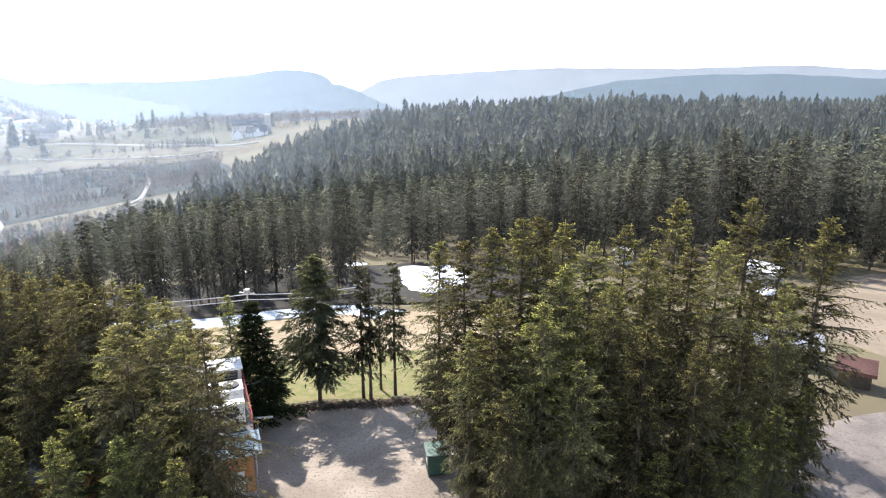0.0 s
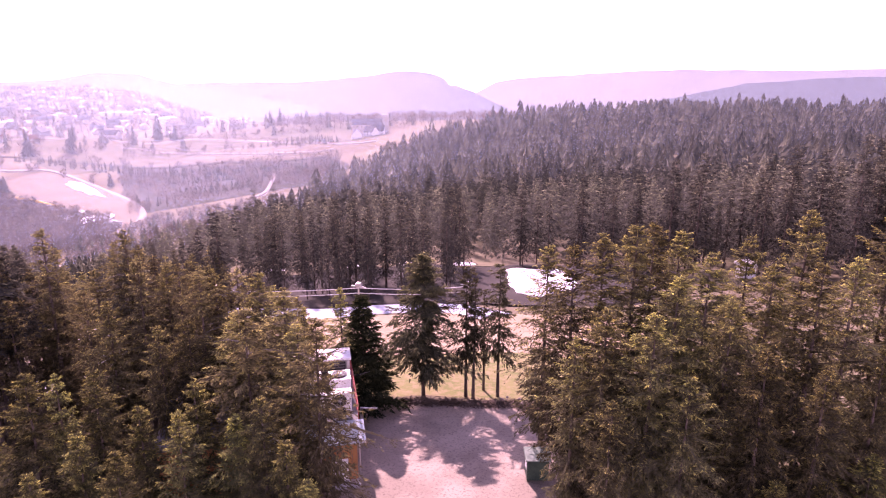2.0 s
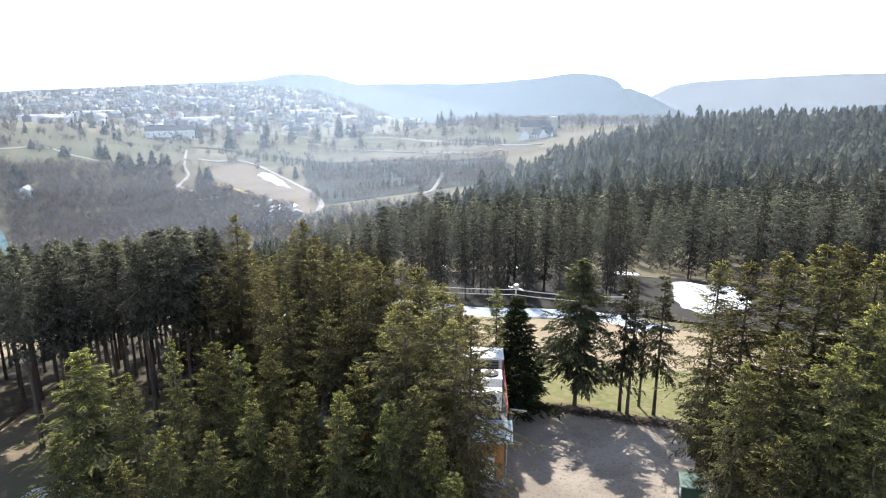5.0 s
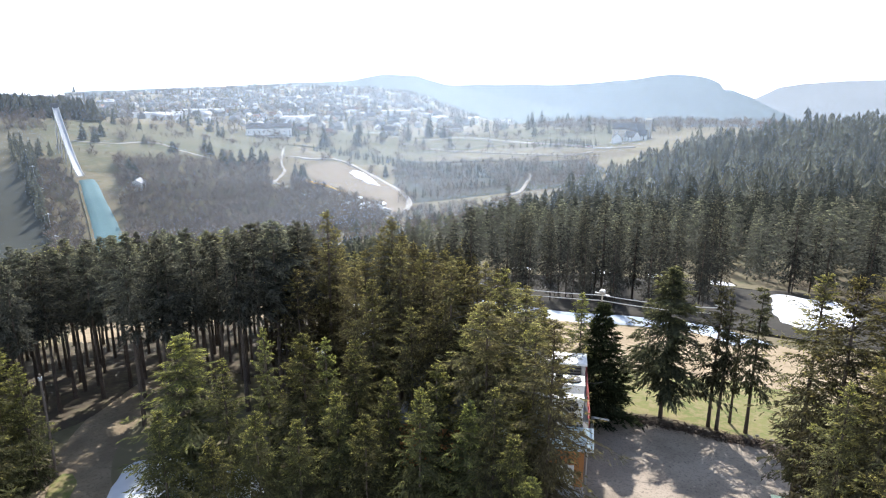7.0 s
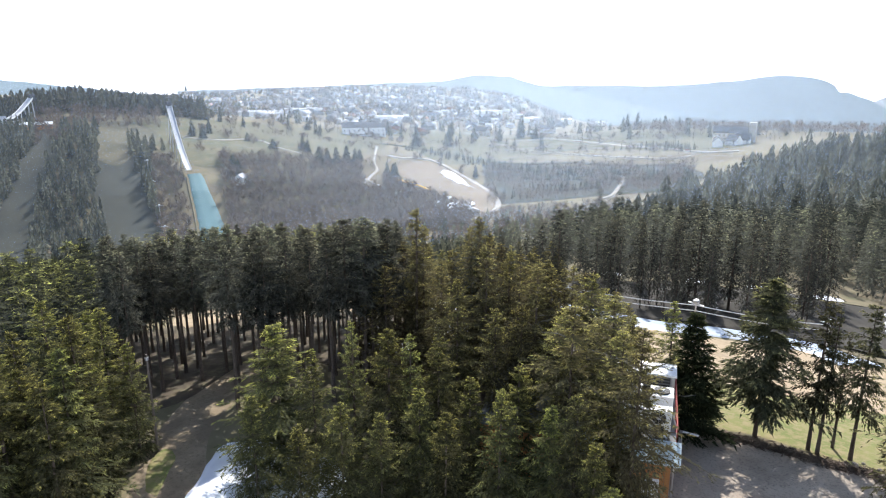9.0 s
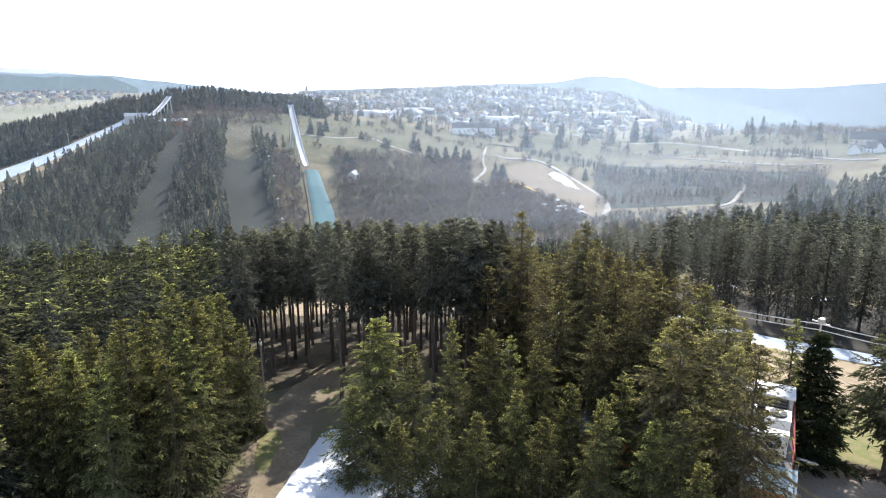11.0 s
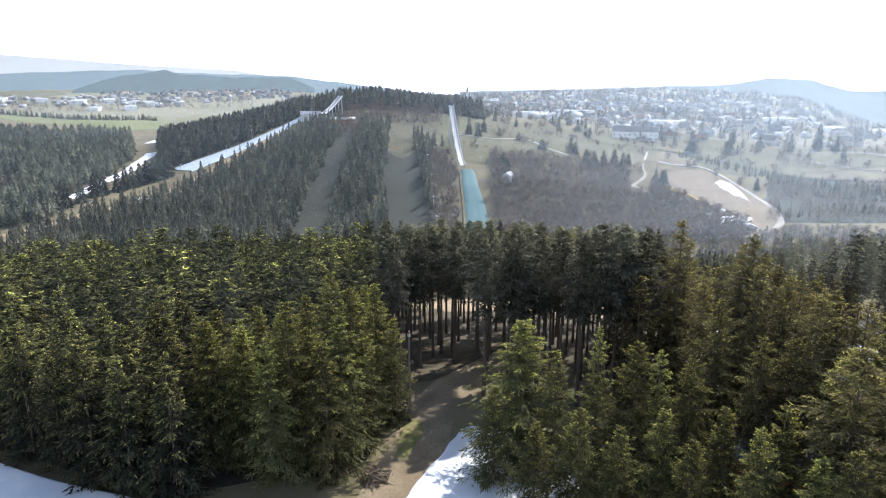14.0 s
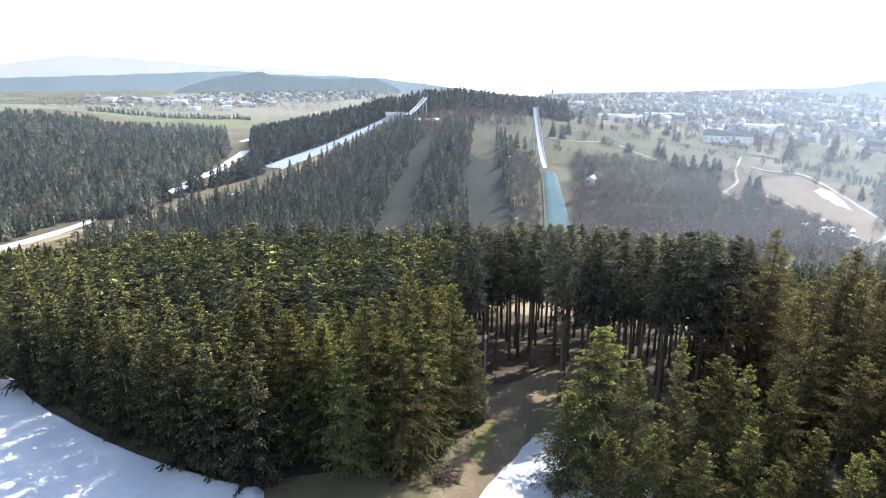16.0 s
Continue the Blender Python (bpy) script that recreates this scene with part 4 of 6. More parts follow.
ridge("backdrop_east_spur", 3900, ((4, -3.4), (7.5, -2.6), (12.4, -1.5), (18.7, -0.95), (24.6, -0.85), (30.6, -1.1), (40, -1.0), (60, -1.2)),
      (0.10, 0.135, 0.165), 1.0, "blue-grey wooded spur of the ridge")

# fields, ski slopes and roads
patch("jump_meadow", [(-63.5, 660), (-60, 610), (-55, 640), (-50, 690), (-46, 740), (-46, 900), (-52, 930), (-60, 860), (-66, 780)], M_MEADOW, 0.5, 16, "green and straw meadow beside the ski jump", "meadow", size=0.02)
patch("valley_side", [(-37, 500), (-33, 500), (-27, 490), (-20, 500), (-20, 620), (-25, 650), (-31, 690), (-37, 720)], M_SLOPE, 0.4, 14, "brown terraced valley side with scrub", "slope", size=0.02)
patch("town_meadow", [(-44, 770), (-40, 700), (-33, 770), (-26, 790), (-20, 700), (-16, 760), (-20, 900), (-30, 1000), (-44, 980)], M_MEADOW, 0.5, 16, "dry straw meadow at the edge of the town", "meadow", size=0.02)
patch("field_strip", [(-98.5, 1590), (-92, 1400), (-85.8, 1230), (-85.4, 1460), (-92, 1560), (-98.5, 1720)], surface("green_field", (0.15, 0.165, 0.075), (0.18, 0.19, 0.09), 0.01, rough=0.95), 1.0, 10, "bright green field behind the wood", "field", size=0.01)
patch("west_plain", [(-112, 1420), (-104, 1500), (-98, 1660), (-92, 1500), (-86, 1300), (-80, 1500), (-77, 1900), (-77, 2500), (-86, 3000), (-98, 3200), (-112, 3000)],
      surface("pale_plain", (0.21, 0.195, 0.13), (0.16, 0.16, 0.095), 0.006, (0.27, 0.235, 0.17), 0.03, 0.95), 0.6, 16, "pale olive fields on the wide plain", "field", size=0.01)
patch("far_fields", [(-106, 2000), (-98, 1950), (-93, 2500), (-92, 3300), (-97, 3400), (-106, 2900)], M_MEADOW, 1.2, 12, "pale meadows beyond the works", "field", size=0.01)
patch("track_slope", [(-45, 640), (-42.5, 700), (-39.5, 650), (-37, 590), (-36.0, 520), (-37.5, 460), (-40.5, 480), (-42.5, 560)], M_EARTH, 0.7, 12, "bare sandy slope inside the bend of the track", "slope", size=0.03)
patch("track_snow", [(-41.0, 645), (-40.0, 655), (-39.0, 620), (-38.5, 590), (-39.6, 600)], M_SNOW, 1.2, 8, "rest of snow on the sandy slope", "snow", 0.5, size=0.12)
ribbon("bend_road", [(-45.5, 700), (-44.5, 692), (-41.9, 705), (-39.2, 642), (-37.4, 589), (-36.5, 550), (-36.0, 500), (-36.8, 455), (-38.5, 430)], 5.0, M_ROADPALE, 1.0, 8, "pale gravel road in a wide bend", "road")
ribbon("orange_fence_path", [(-44.7, 595), (-43.2, 584), (-41.4, 558)], 1.2, surface("orange_netting", (0.75, 0.42, 0.08), (0.8, 0.5, 0.12), 0.2, rough=0.8), 1.6, 6, "orange safety netting along a path", "netting")
ribbon("zigzag_path", [(-46.4, 774), (-46.7, 667), (-46.5, 625), (-47.7, 577)], 2.6, M_ROADPALE, 0.9, 6, "pale footpath down the slope", "path")
ribbon("slope_path", [(-47.9, 572), (-46.1, 548), (-43.9, 559), (-42.1, 569), (-40.3, 536), (-38.5, 490)], 2.6, M_ROADPALE, 0.9, 6, "pale path across the slope", "path")
ribbon("meadow_path", [(-62, 730), (-59.1, 728), (-56.3, 752), (-54.2, 704), (-52.0, 668), (-49.2, 643), (-47.7, 596), (-45.6, 562)], 2.6, M_ROADPALE, 0.9, 8, "path along the edge of the meadow", "path")
ribbon("town_road", [(-48, 900), (-40, 960), (-35.6, 905), (-32.1, 890), (-28.3, 835), (-24.3, 755), (-20.0, 699), (-17, 690)], 4.5, M_ROADPALE, 1.0, 10, "pale road along the edge of the town", "road")
ribbon("lower_road", [(-37, 870), (-35.6, 861), (-30.4, 759), (-25, 690), (-21.8, 665), (-20.5, 672)], 3.6, M_ROADPALE, 1.0, 10, "second pale road above the valley", "road")
ribbon("terrace_road", [(-46, 800), (-40, 760), (-34, 720), (-29.3, 686), (-25, 650), (-21, 631)], 8.0, M_SLOPE, 0.9, 10, "brown terrace road", "road")
ribbon("valley_road", [(-27.3, 474), (-26.6, 482), (-26.1, 506), (-25.6, 575), (-26, 600)], 3.5, M_ROADPALE, 0.9, 8, "pale road in the valley bottom", "road")
ribbon("ski_slope", [(-84.9, 728), (-84.0, 738), (-81.8, 760), (-79.8, 782), (-77.5, 822), (-75.6, 860), (-74.8, 878)], (34, 12), M_PISTE, 1.0, 8, "snow-covered ski slope beside the forest", "ski slope", 0.12)
ribbon("lower_ski_slope", [(-107, 455), (-104.5, 486), (-101.5, 520), (-98.6, 560)], (12, 6), M_SNOW, 1.0, 8, "last snow on the lower ski slope", "ski slope", 0.3)
ribbon("snow_path", [(-93.0, 648), (-92.4, 660), (-90.7, 720), (-89.0, 765), (-87.6, 820), (-86.9, 850)], (8, 14), M_SNOW, 1.0, 6, "strip of snow between rows of spruces", "snow", 0.45)
patch("snow_meadow", [(-87.4, 1010), (-86.6, 1050), (-85.4, 1050), (-85.6, 1000)], M_SNOW, 1.0, 6, "rest of snow at the wood's edge", "snow", size=0.03)
ribbon("first_open_slope", [(-76.2, 430), (-75.0, 480), (-72.8, 600), (-71.3, 700), (-71.0, 770)], (34, 29), M_SLOPE, 0.5, 8, "brown open slope through the spruces, its shade painted dark", "slope", 0.15)
ribbon("second_open_slope", [(-66.0, 430), (-66.2, 480), (-66.8, 560), (-67.0, 650), (-67.0, 770)], (44, 33), M_SLOPE, 0.5, 8, "brown open lift slope through the spruces, its shade painted dark", "slope", 0.15)
patch("stand_glade", [(-64, 80), (-58, 84), (-50, 84), (-45, 80), (-45, 96), (-55, 98), (-64, 96)], M_STRAW, 0.1, 8, "brown glade behind the open stand", "glade")
patch("summit_meadow", [(-69.3, 690), (-68.4, 640), (-67.0, 610), (-65.6, 640), (-64.0, 690), (-63.6, 760), (-65.5, 800), (-68.5, 790)], surface("summit_grass", (0.060, 0.057, 0.035), (0.095, 0.083, 0.050), 0.05, (0.045, 0.047, 0.027), 0.4, 0.95), 0.7, 10, "sunlit straw meadow above the lift slope", "meadow", size=0.03)
ribbon("slope_track", [(-107, 440), (-103.8, 475), (-99.7, 520), (-95.7, 534), (-92.7, 567), (-88.3, 606), (-84.6, 664), (-80.7, 743), (-77, 810)], 9, M_STRAW, 0.7, 10, "brown service track below the ski slope", "track", 0.2)
ribbon("landing_hill", [(-61.35, 596), (-61.2, 588), (-61.0, 560), (-60.6, 520), (-60.2, 470), (-60.0, 440)], (11.5, 21), M_BLUEMAT, 0.9, 6, "blue-green plastic matting of the landing hill", "landing hill")
ribbon("mat_border", [(-61.95, 588), (-61.85, 560), (-61.65, 520), (-61.5, 470)], 1.2, M_MEADOW, 1.0, 6, "worn edge of the landing hill", "edge")


# ---- woods in the distance: bare trees, hedges ----
def bare_shape(seed, n=44):
    """A leafless tree of unit height: stem and many fine upward twigs."""
    g = random.Random(seed)
    V, F = [(-0.018, 0, 0), (0.018, 0, 0), (0, 0.0, 0.6)], [(0, 1, 2)]
    for _ in range(n):
        a, z = g.uniform(0, 6.283), g.uniform(0.2, 0.75)
        r, rise = g.uniform(0.14, 0.42), g.uniform(0.08, 0.38)
        w = g.uniform(0.012, 0.03)
        x, y = r * math.cos(a), r * math.sin(a)
        i = len(V)
        V += [(0, 0, z), (x * 0.6 - w * math.sin(a), y * 0.6 + w * math.cos(a), z + rise * 0.55), (x, y, min(1.0, z + rise)), (x * 0.6 + w * math.sin(a), y * 0.6 - w * math.cos(a), z + rise * 0.5)]
        F += [(i, i + 1, i + 2), (i, i + 2, i + 3)]
    return np.array(V), np.array(F), len(F), np.zeros(len(V))


BARE = [bare_shape(60 + k) for k in range(4)]
BARE_FAR = [bare_shape(70 + k, 24) for k in range(4)]


def scrub_keep(a, d):
    return (d < np.interp(a, [-60, -54, -48, -42, -38], [640, 655, 630, 545, 480])) & ~((a > -47.5) & (a < -46) & (d > 560))


P, g = scatter(-59.2, -38.5, 400, 660, 5.8, scrub_keep, 21)
wood("scrub_wood", P, g.uniform(6, 12, len(P)), BARE, "leafless brown-grey scrub wood on the valley side", M_BRANCH, (1.0, 1.5))
P, g = scatter(-47, -25, 325, 478, 6.4, lambda a, d: d < np.interp(a, [-47, -41, -37, -33, -28, -25], [470, 462, 450, 474, 462, 440]), 43)
wood("valley_bottom_scrub", P, g.uniform(3.5, 6.0, len(P)), BARE, "low leafless scrub in the valley bottom", M_BRANCH, (1.3, 1.9))
P, g = scatter(-46, -25, 320, 440, 11.0, lambda a, d: (a > -37) | (d < 400), 44)
wood("valley_bottom_spruces", P, g.uniform(4.5, 8.0, len(P)), FAR, "scattered dark spruces in the valley bottom", M_NEEDLE_FAR, (1.4, 2.0))
P, g = scatter(-37, -20, 490, 700, 6.0, lambda a, d: ((np.sin(d / 31 + a * 0.9) + np.sin(a * 2.1 + d / 57) > -1.1)) & (d < np.interp(a, [-37, -20], [700, 640])) & (d > np.interp(a, [-37, -27, -20], [500, 500, 480])), 22)
wood("terrace_scrub", P, g.uniform(4, 9, len(P)), BARE_FAR, "rows of leafless scrub on the terraces", M_BRANCH, (1.0, 1.5))
P, g = scatter(-46, -20, 520, 760, 6.5, lambda a, d: (np.sin(d / 26 + a * 0.35) > 0.78) & (d > np.interp(a, [-46, -38, -36], [660, 640, 520])), 23)
wood("terrace_spruces", P, g.uniform(5, 9, len(P)), FAR, "low rows of dark spruces on the terraces", M_NEEDLE_FAR)
P, g = scatter(-64, -20, 640, 960, 7.0, lambda a, d: (np.abs(np.sin(d / 34 + a * 0.22)) < 0.13) & (np.sin(a * 1.1 + d / 90) > -0.2), 41)
wood("meadow_hedges", P, g.uniform(4, 8, len(P)), BARE_FAR, "leafless hedges between the meadows", M_BRANCH, (1.2, 1.8))
P, g = scatter(-63, -22, 620, 960, 7.5, lambda a, d: np.sin(a * 1.9 + d / 41) * np.sin(d / 29 - a * 1.3) > 0.66, 42)
wood("meadow_thickets", P, g.uniform(4, 8, len(P)), BARE, "brown leafless thickets on the meadows", M_BRANCH, (1.3, 2.0))
def hedge(name, pts, step, low, high, label, shapes=BARE_FAR, needle=M_BRANCH, wide=(1.0, 1.5)):
    """A line of shrubs or trees along a curve given as (azimuth, distance)."""
    g = np.random.default_rng(len(pts) + int(pts[0][1]))
    P = np.array([tuple(q) for q in curve_points([polar(*p) for p in pts], step)])
    P = P + g.uniform(-0.5, 0.5, P.shape) * step
    return wood(name, P, g.uniform(low, high, len(P)), shapes, label, needle, wide, "hedge")


hedge("road_hedge", [(-33, 915), (-28.6, 852), (-24.5, 772), (-20.2, 716), (-17.4, 706)], 3.0, 3, 5.5, "dark leafless hedge above the town road")
hedge("lower_road_hedge", [(-36, 855), (-30.6, 752), (-25.2, 682), (-21.6, 655)], 3.0, 3, 6, "leafless hedge below the second road")
hedge("terrace_hedge", [(-34, 640), (-30, 600), (-26, 572), (-22.5, 560)], 3.0, 5, 9, "dark hedge across the terraces", FAR, M_NEEDLE_FAR, (1.4, 2.0))
hedge("lower_terrace_hedge", [(-33, 560), (-30, 540), (-27.5, 530)], 3.0, 5, 8, "dark hedge low on the terraces", FAR, M_NEEDLE_FAR, (1.4, 2.0))
hedge("field_hedge", [(-98, 1640), (-95, 1590), (-91, 1515), (-86.4, 1440)], 4.5, 9, 14, "dark row of conifers behind the green field", FAR, M_NEEDLE_FAR, (1.6, 2.3))
P, g = scatter(-101, -79, 1720, 2300, 27, lambda a, d: d > 0, 91)
wood("village_trees", P, g.uniform(7, 14, len(P)), BARE_FAR, "leafless trees between the far village's houses", M_BRANCH, (1.2, 1.8))
hedge("meadow_edge_hedge", [(-60, 668), (-57, 690), (-54.5, 676), (-52, 652), (-50, 636)], 4.0, 2.5, 5, "low leafless hedge on the meadow's edge")
hedge("upper_meadow_hedge", [(-60.5, 780), (-57, 800), (-53, 790), (-49, 770)], 4.0, 3, 6, "leafless hedge across the upper meadow")
P, g = scatter(-110, -90, 480, 680, 9.0, lambda a, d: (d > np.interp(a, [-110, -99, -92], [540, 600, 660])), 24)
wood("valley_scrub", P, g.uniform(6, 11, len(P)), BARE, "reddish-brown leafless trees along the ski slope", M_BRANCH, (1.1, 1.6))
P, g = scatter(-105, -95, 520, 800, 7.0, lambda a, d: ((a + 97.2) ** 2 / 1.6 ** 2 + (d - 690) ** 2 / 40 ** 2 < 1) | ((a + 102.8) ** 2 / 1.5 ** 2 + (d - 575) ** 2 / 28 ** 2 < 1), 51)
wood("valley_leafless_clump", P, g.uniform(10, 15, len(P)), BARE, "reddish-brown leafless trees before the spruce forest", M_BRANCH, (0.9, 1.3))
P, g = scatter(-64.6, -61.9, 430, 640, 5.5, lambda a, d: a < np.interp(d, [430, 590, 640], [-61.2, -62.3, -62.8]), 52)
wood("landing_hill_shrubs", P, g.uniform(4, 9, len(P)), BARE, "dark leafless shrubs beside the landing hill", M_BRANCH, (1.2, 1.9))
P, g = scatter(-72, -63.5, 690, 860, 9.0, lambda a, d: (d > 760) | (a < -69.5), 25)
wood("summit_scrub", P, g.uniform(7, 13, len(P)), BARE, "leafless trees round the jump hill's top", M_BRANCH, (1.0, 1.5))
P, g = scatter(-98, -78, 1700, 2500, 30.0, lambda a, d: np.sin(d / 60 + a) > 0.2, 26)
wood("works_trees", P, g.uniform(6, 12, len(P)), BARE_FAR, "leafless trees between the far works", M_BRANCH, (1.0, 1.6))
P, g = scatter(-64, -12, 780, 2500, 20.0, lambda a, d: (np.sin(d / 47 + a) + np.sin(a * 1.7) > 0.3) & ((a < -30) | (d < 1150)), 27)
wood("town_trees", P, g.uniform(9, 17, len(P)), BARE_FAR, "leafless garden trees in the town", M_BRANCH, (1.0, 1.6))
P, g = scatter(-64, -12, 820, 2400, 34.0, lambda a, d: (np.sin(d / 90 + a) > 0.0) & ((a < -30) | (d < 1150)), 28)
wood("town_conifers", P, g.uniform(10, 20, len(P)), LITE, "dark conifers among the town's houses", M_NEEDLE_FAR, (1.2, 2.0))
P, g = scatter(-24, 2, 800, 1150, 12.0, lambda a, d: (d > 830) & (d < 980), 29)
wood("hotel_trees", P, g.uniform(9, 16, len(P)), BARE_FAR, "leafless avenue trees behind the hotel", M_BRANCH, (1.0, 1.4))


def lone_far_tree(az, d, h, wide=1.0, bare=False, place=""):
    sh = rng.choice(BARE if bare else FAR12)
    x, y = polar(az, d)
    t = thing("tree" if bare else "conifer", x, y, hz(x, y) - 0.1, rng.uniform(0, 360), place or ("leafless tree on the meadow" if bare else "dark single conifer on the meadow"), "tree", "spruces on the hill crest" if place else "single trees on the meadow")
    v, f, nc, young = sh
    if not place:
        h *= 1.25
    wide *= 1.15 if place else 1.5
    o = new("crown", mesh_np("crown", v * np.array([h * wide, h * wide, h]), f, M_BRANCH if bare else M_NEEDLE_FAR))
    o.parent = t
    tr = boxed(-0.25, 0.25, -0.25, 0.25, -0.3, h * 0.3)
    part("trunk", tr, M_BARK, t)


FAR12 = [simple_spruce(80 + s, 10, 9, trunk=False, radius=0.2, bare=0.03) for s in range(4)]
for az, d, h, wide in [(-55.0, 700, 9, 2.2), (-52.6, 700, 13, 1.0), (-52.2, 690, 11, 1.2), (-51.3, 640, 13, 1.5), (-50.6, 640, 11, 1.5), (-49.9, 650, 12, 1.3), (-49.0, 655, 13, 1.3),
                       (-48.3, 650, 12, 1.2), (-47.9, 660, 10, 1.3), (-40.3, 830, 22, 0.7), (-34.2, 930, 26, 0.8), (-43.1, 800, 20, 1.1), (-36.0, 900, 18, 0.8), (-33.0, 900, 16, 0.9),
                       (-95.5, 590, 14, 1.2), (-94.8, 600, 15, 1.1), (-93.9, 606, 13, 1.2), (-93.2, 612, 16, 1.1), (-92.2, 628, 15, 1.2), (-91.2, 650, 17, 1.3), (-90.6, 660, 16, 1.2), (-89.6, 668, 16, 1.1),
                       (-89.0, 676, 17, 1.1), (-88.5, 682, 16, 1.1), (-87.9, 690, 17, 1.2), (-87.4, 694, 18, 1.3), (-86.9, 700, 18, 1.4), (-86.4, 706, 18, 1.4), (-85.9, 712, 17, 1.4),
                       (-58.3, 600, 13, 1.3), (-57.9, 596, 11, 1.3), (-57.0, 740, 8, 1.3), (-38.0, 640, 10, 1.0), (-45.6, 600, 12, 1.0), (-45.1, 590, 13, 1.0), (-44.9, 610, 11, 1.0),
                       (-24.8, 960, 20, 0.8), (-25.6, 955, 18, 0.8), (-61.2, 740, 14, 1.0), (-60.4, 730, 13, 1.1), (-59.9, 760, 12, 1.1)]:
    lone_far_tree(az, d, h, wide)
for az, el in ((-7.1, -3.17), (-6.4, -3.16), (-4.7, -3.02), (-4.2, -3.1), (-3.7, -3.15), (0.9, -2.8), (1.2, -2.49), (1.6, -2.75), (4.2, -2.86), (4.8, -2.65), (5.2, -2.54), (5.6, -2.62), (6.6, -2.42), (7.0, -2.55), (7.6, -2.5),
               (8.2, -2.66), (9.6, -2.85), (12.1, -2.75), (14.5, -2.3), (16.2, -2.2), (19.0, -1.9), (21.5, -2.0), (24.6, -1.8), (27.0, -1.95)):
    q = 640.0
    lone_far_tree(az, q, EYE + q * math.tan(radians(el - 0.2)) - hz(*polar(az, q)), 0.95, place="tall dark spruce standing out of the hill forest")


# ---- houses ----
def gable(bm_w, bm_r, w, l, eave, ridge_h, over=0.4):
    """Walls with gable ends, and a roof of two slabs."""
    v = [bm_w.verts.new(p) for p in ((-w, -l, -3), (w, -l, -3), (w, l, -3), (-w, l, -3), (-w, -l, eave), (w, -l, eave), (w, l, eave), (-w, l, eave), (0, -l, ridge_h), (0, l, ridge_h))]
    for f in ((0, 1, 5, 8, 4), (2, 3, 7, 9, 6), (1, 2, 6, 5), (3, 0, 4, 7), (3, 2, 1, 0)):
        bm_w.faces.new([v[i] for i in f])
    k = (ridge_h - eave) / w
    for s in (-1, 1):
        a = [(0, ridge_h + 0.05), (s * (w + over), eave - over * k + 0.05), (s * (w + over), eave - over * k + 0.35), (0, ridge_h + 0.35)]
        q = [[bm_r.verts.new((x, y, z)) for x, z in a] for y in (-l - over, l + over)]
        for i in range(4):
            j = (i + 1) % 4
            bm_r.faces.new((q[0][i], q[0][j], q[1][j], q[1][i]))
        bm_r.faces.new(q[0][::-1])
        bm_r.faces.new(q[1])
    return bm_w, bm_r


def windows_into(parent, w, l, eave, material, cols, rows, two=True):
    """Window panes set 4 cm proud on the long sides, one part each."""
    for side in ((1, -1) if two else (1,)):
        for r in range(rows):
            for c in range(cols):
                y = -l + (c + 0.5) * 2 * l / cols
                z = 1.0 + r * (eave - 0.4) / rows
                x0, x1 = sorted((side * w, side * (w + 0.06)))
                part("window", boxed(x0, x1, y - 0.6, y + 0.6, z, z + 1.3), material, parent)


M_PANE = surface("dark_window", (0.03, 0.035, 0.045), (0.05, 0.055, 0.06), 1.0, rough=0.15)
# white house walls, kept this dark to subdue the town's brightness
M_WALL = surface("grey_render", (0.14, 0.14, 0.138), (0.22, 0.217, 0.21), 0.02, rough=0.9)
M_CREAM = surface("cream_render", (0.40, 0.375, 0.33), (0.46, 0.43, 0.38), 0.3, rough=0.85)
M_GREYROOF = surface("pale_metal_roof", (0.30, 0.31, 0.33), (0.40, 0.41, 0.43), 0.2, rough=0.75)
HOUSES = []
for k, (w, l, e, r, wall_m, roof_m) in enumerate([(5, 6.5, 5.5, 10, M_WALL, M_ROOF), (4.5, 6, 5, 9, M_CREAM, M_ROOFRED), (6, 9, 6, 11.5, M_WALL, M_ROOF), (5, 8, 4, 8, M_CREAM, M_GREYROOF), (7, 11, 7, 12, M_CREAM, M_ROOF)]):
    bw, br = gable(bmesh.new(), bmesh.new(), w, l, e, r)
    h = thing("house", 0, -3000 - 60 * k, 0, 0, ["white rendered house with slate roof", "white rendered house with brown tiled roof", "large white house with slate roof",
              "low cream house with pale metal roof", "large cream house with slate roof"][k], "house", "houses of the town")
    part("wall", bw, wall_m, h)
    part("roof", br, roof_m, h)
    part("chimney", boxed(0.5, 1.2, 1, 1.7, r - 1.5, r + 1.0), M_ROOFRED, h)
    HOUSES.append(h)
g = random.Random(12)
spots = []
tries = 0
while len(spots) < 285 and tries < 9000:
    tries += 1
    zone = g.random()
    if zone < 0.7:
        az, d = g.uniform(-62, -30), g.uniform(950, 2500)
    elif zone < 0.85:
        az, d = g.uniform(-50, -37), g.uniform(900, 1300)
    else:
        az, d = g.uniform(-90, -75), g.uniform(1900, 2700)
    if math.sin(d / 110 + az * 0.7) + math.sin(az * 1.3 - d / 170) < -0.35:
        continue
    x, y = polar(az, d)
    if any((x - p) ** 2 + (y - q) ** 2 < 22 ** 2 for p, q in spots):
        continue
    spots.append((x, y))
for i, (x, y) in enumerate(spots):
    src = HOUSES[i] if i < 5 else None
    m = pose(x, y, hz(x, y), 0, 0, g.choice((0, 30, 60, 90, 120)) + g.uniform(-15, 15))
    if src:
        src.matrix_basis = m
    else:
        copy_thing(g.choice(HOUSES), m)


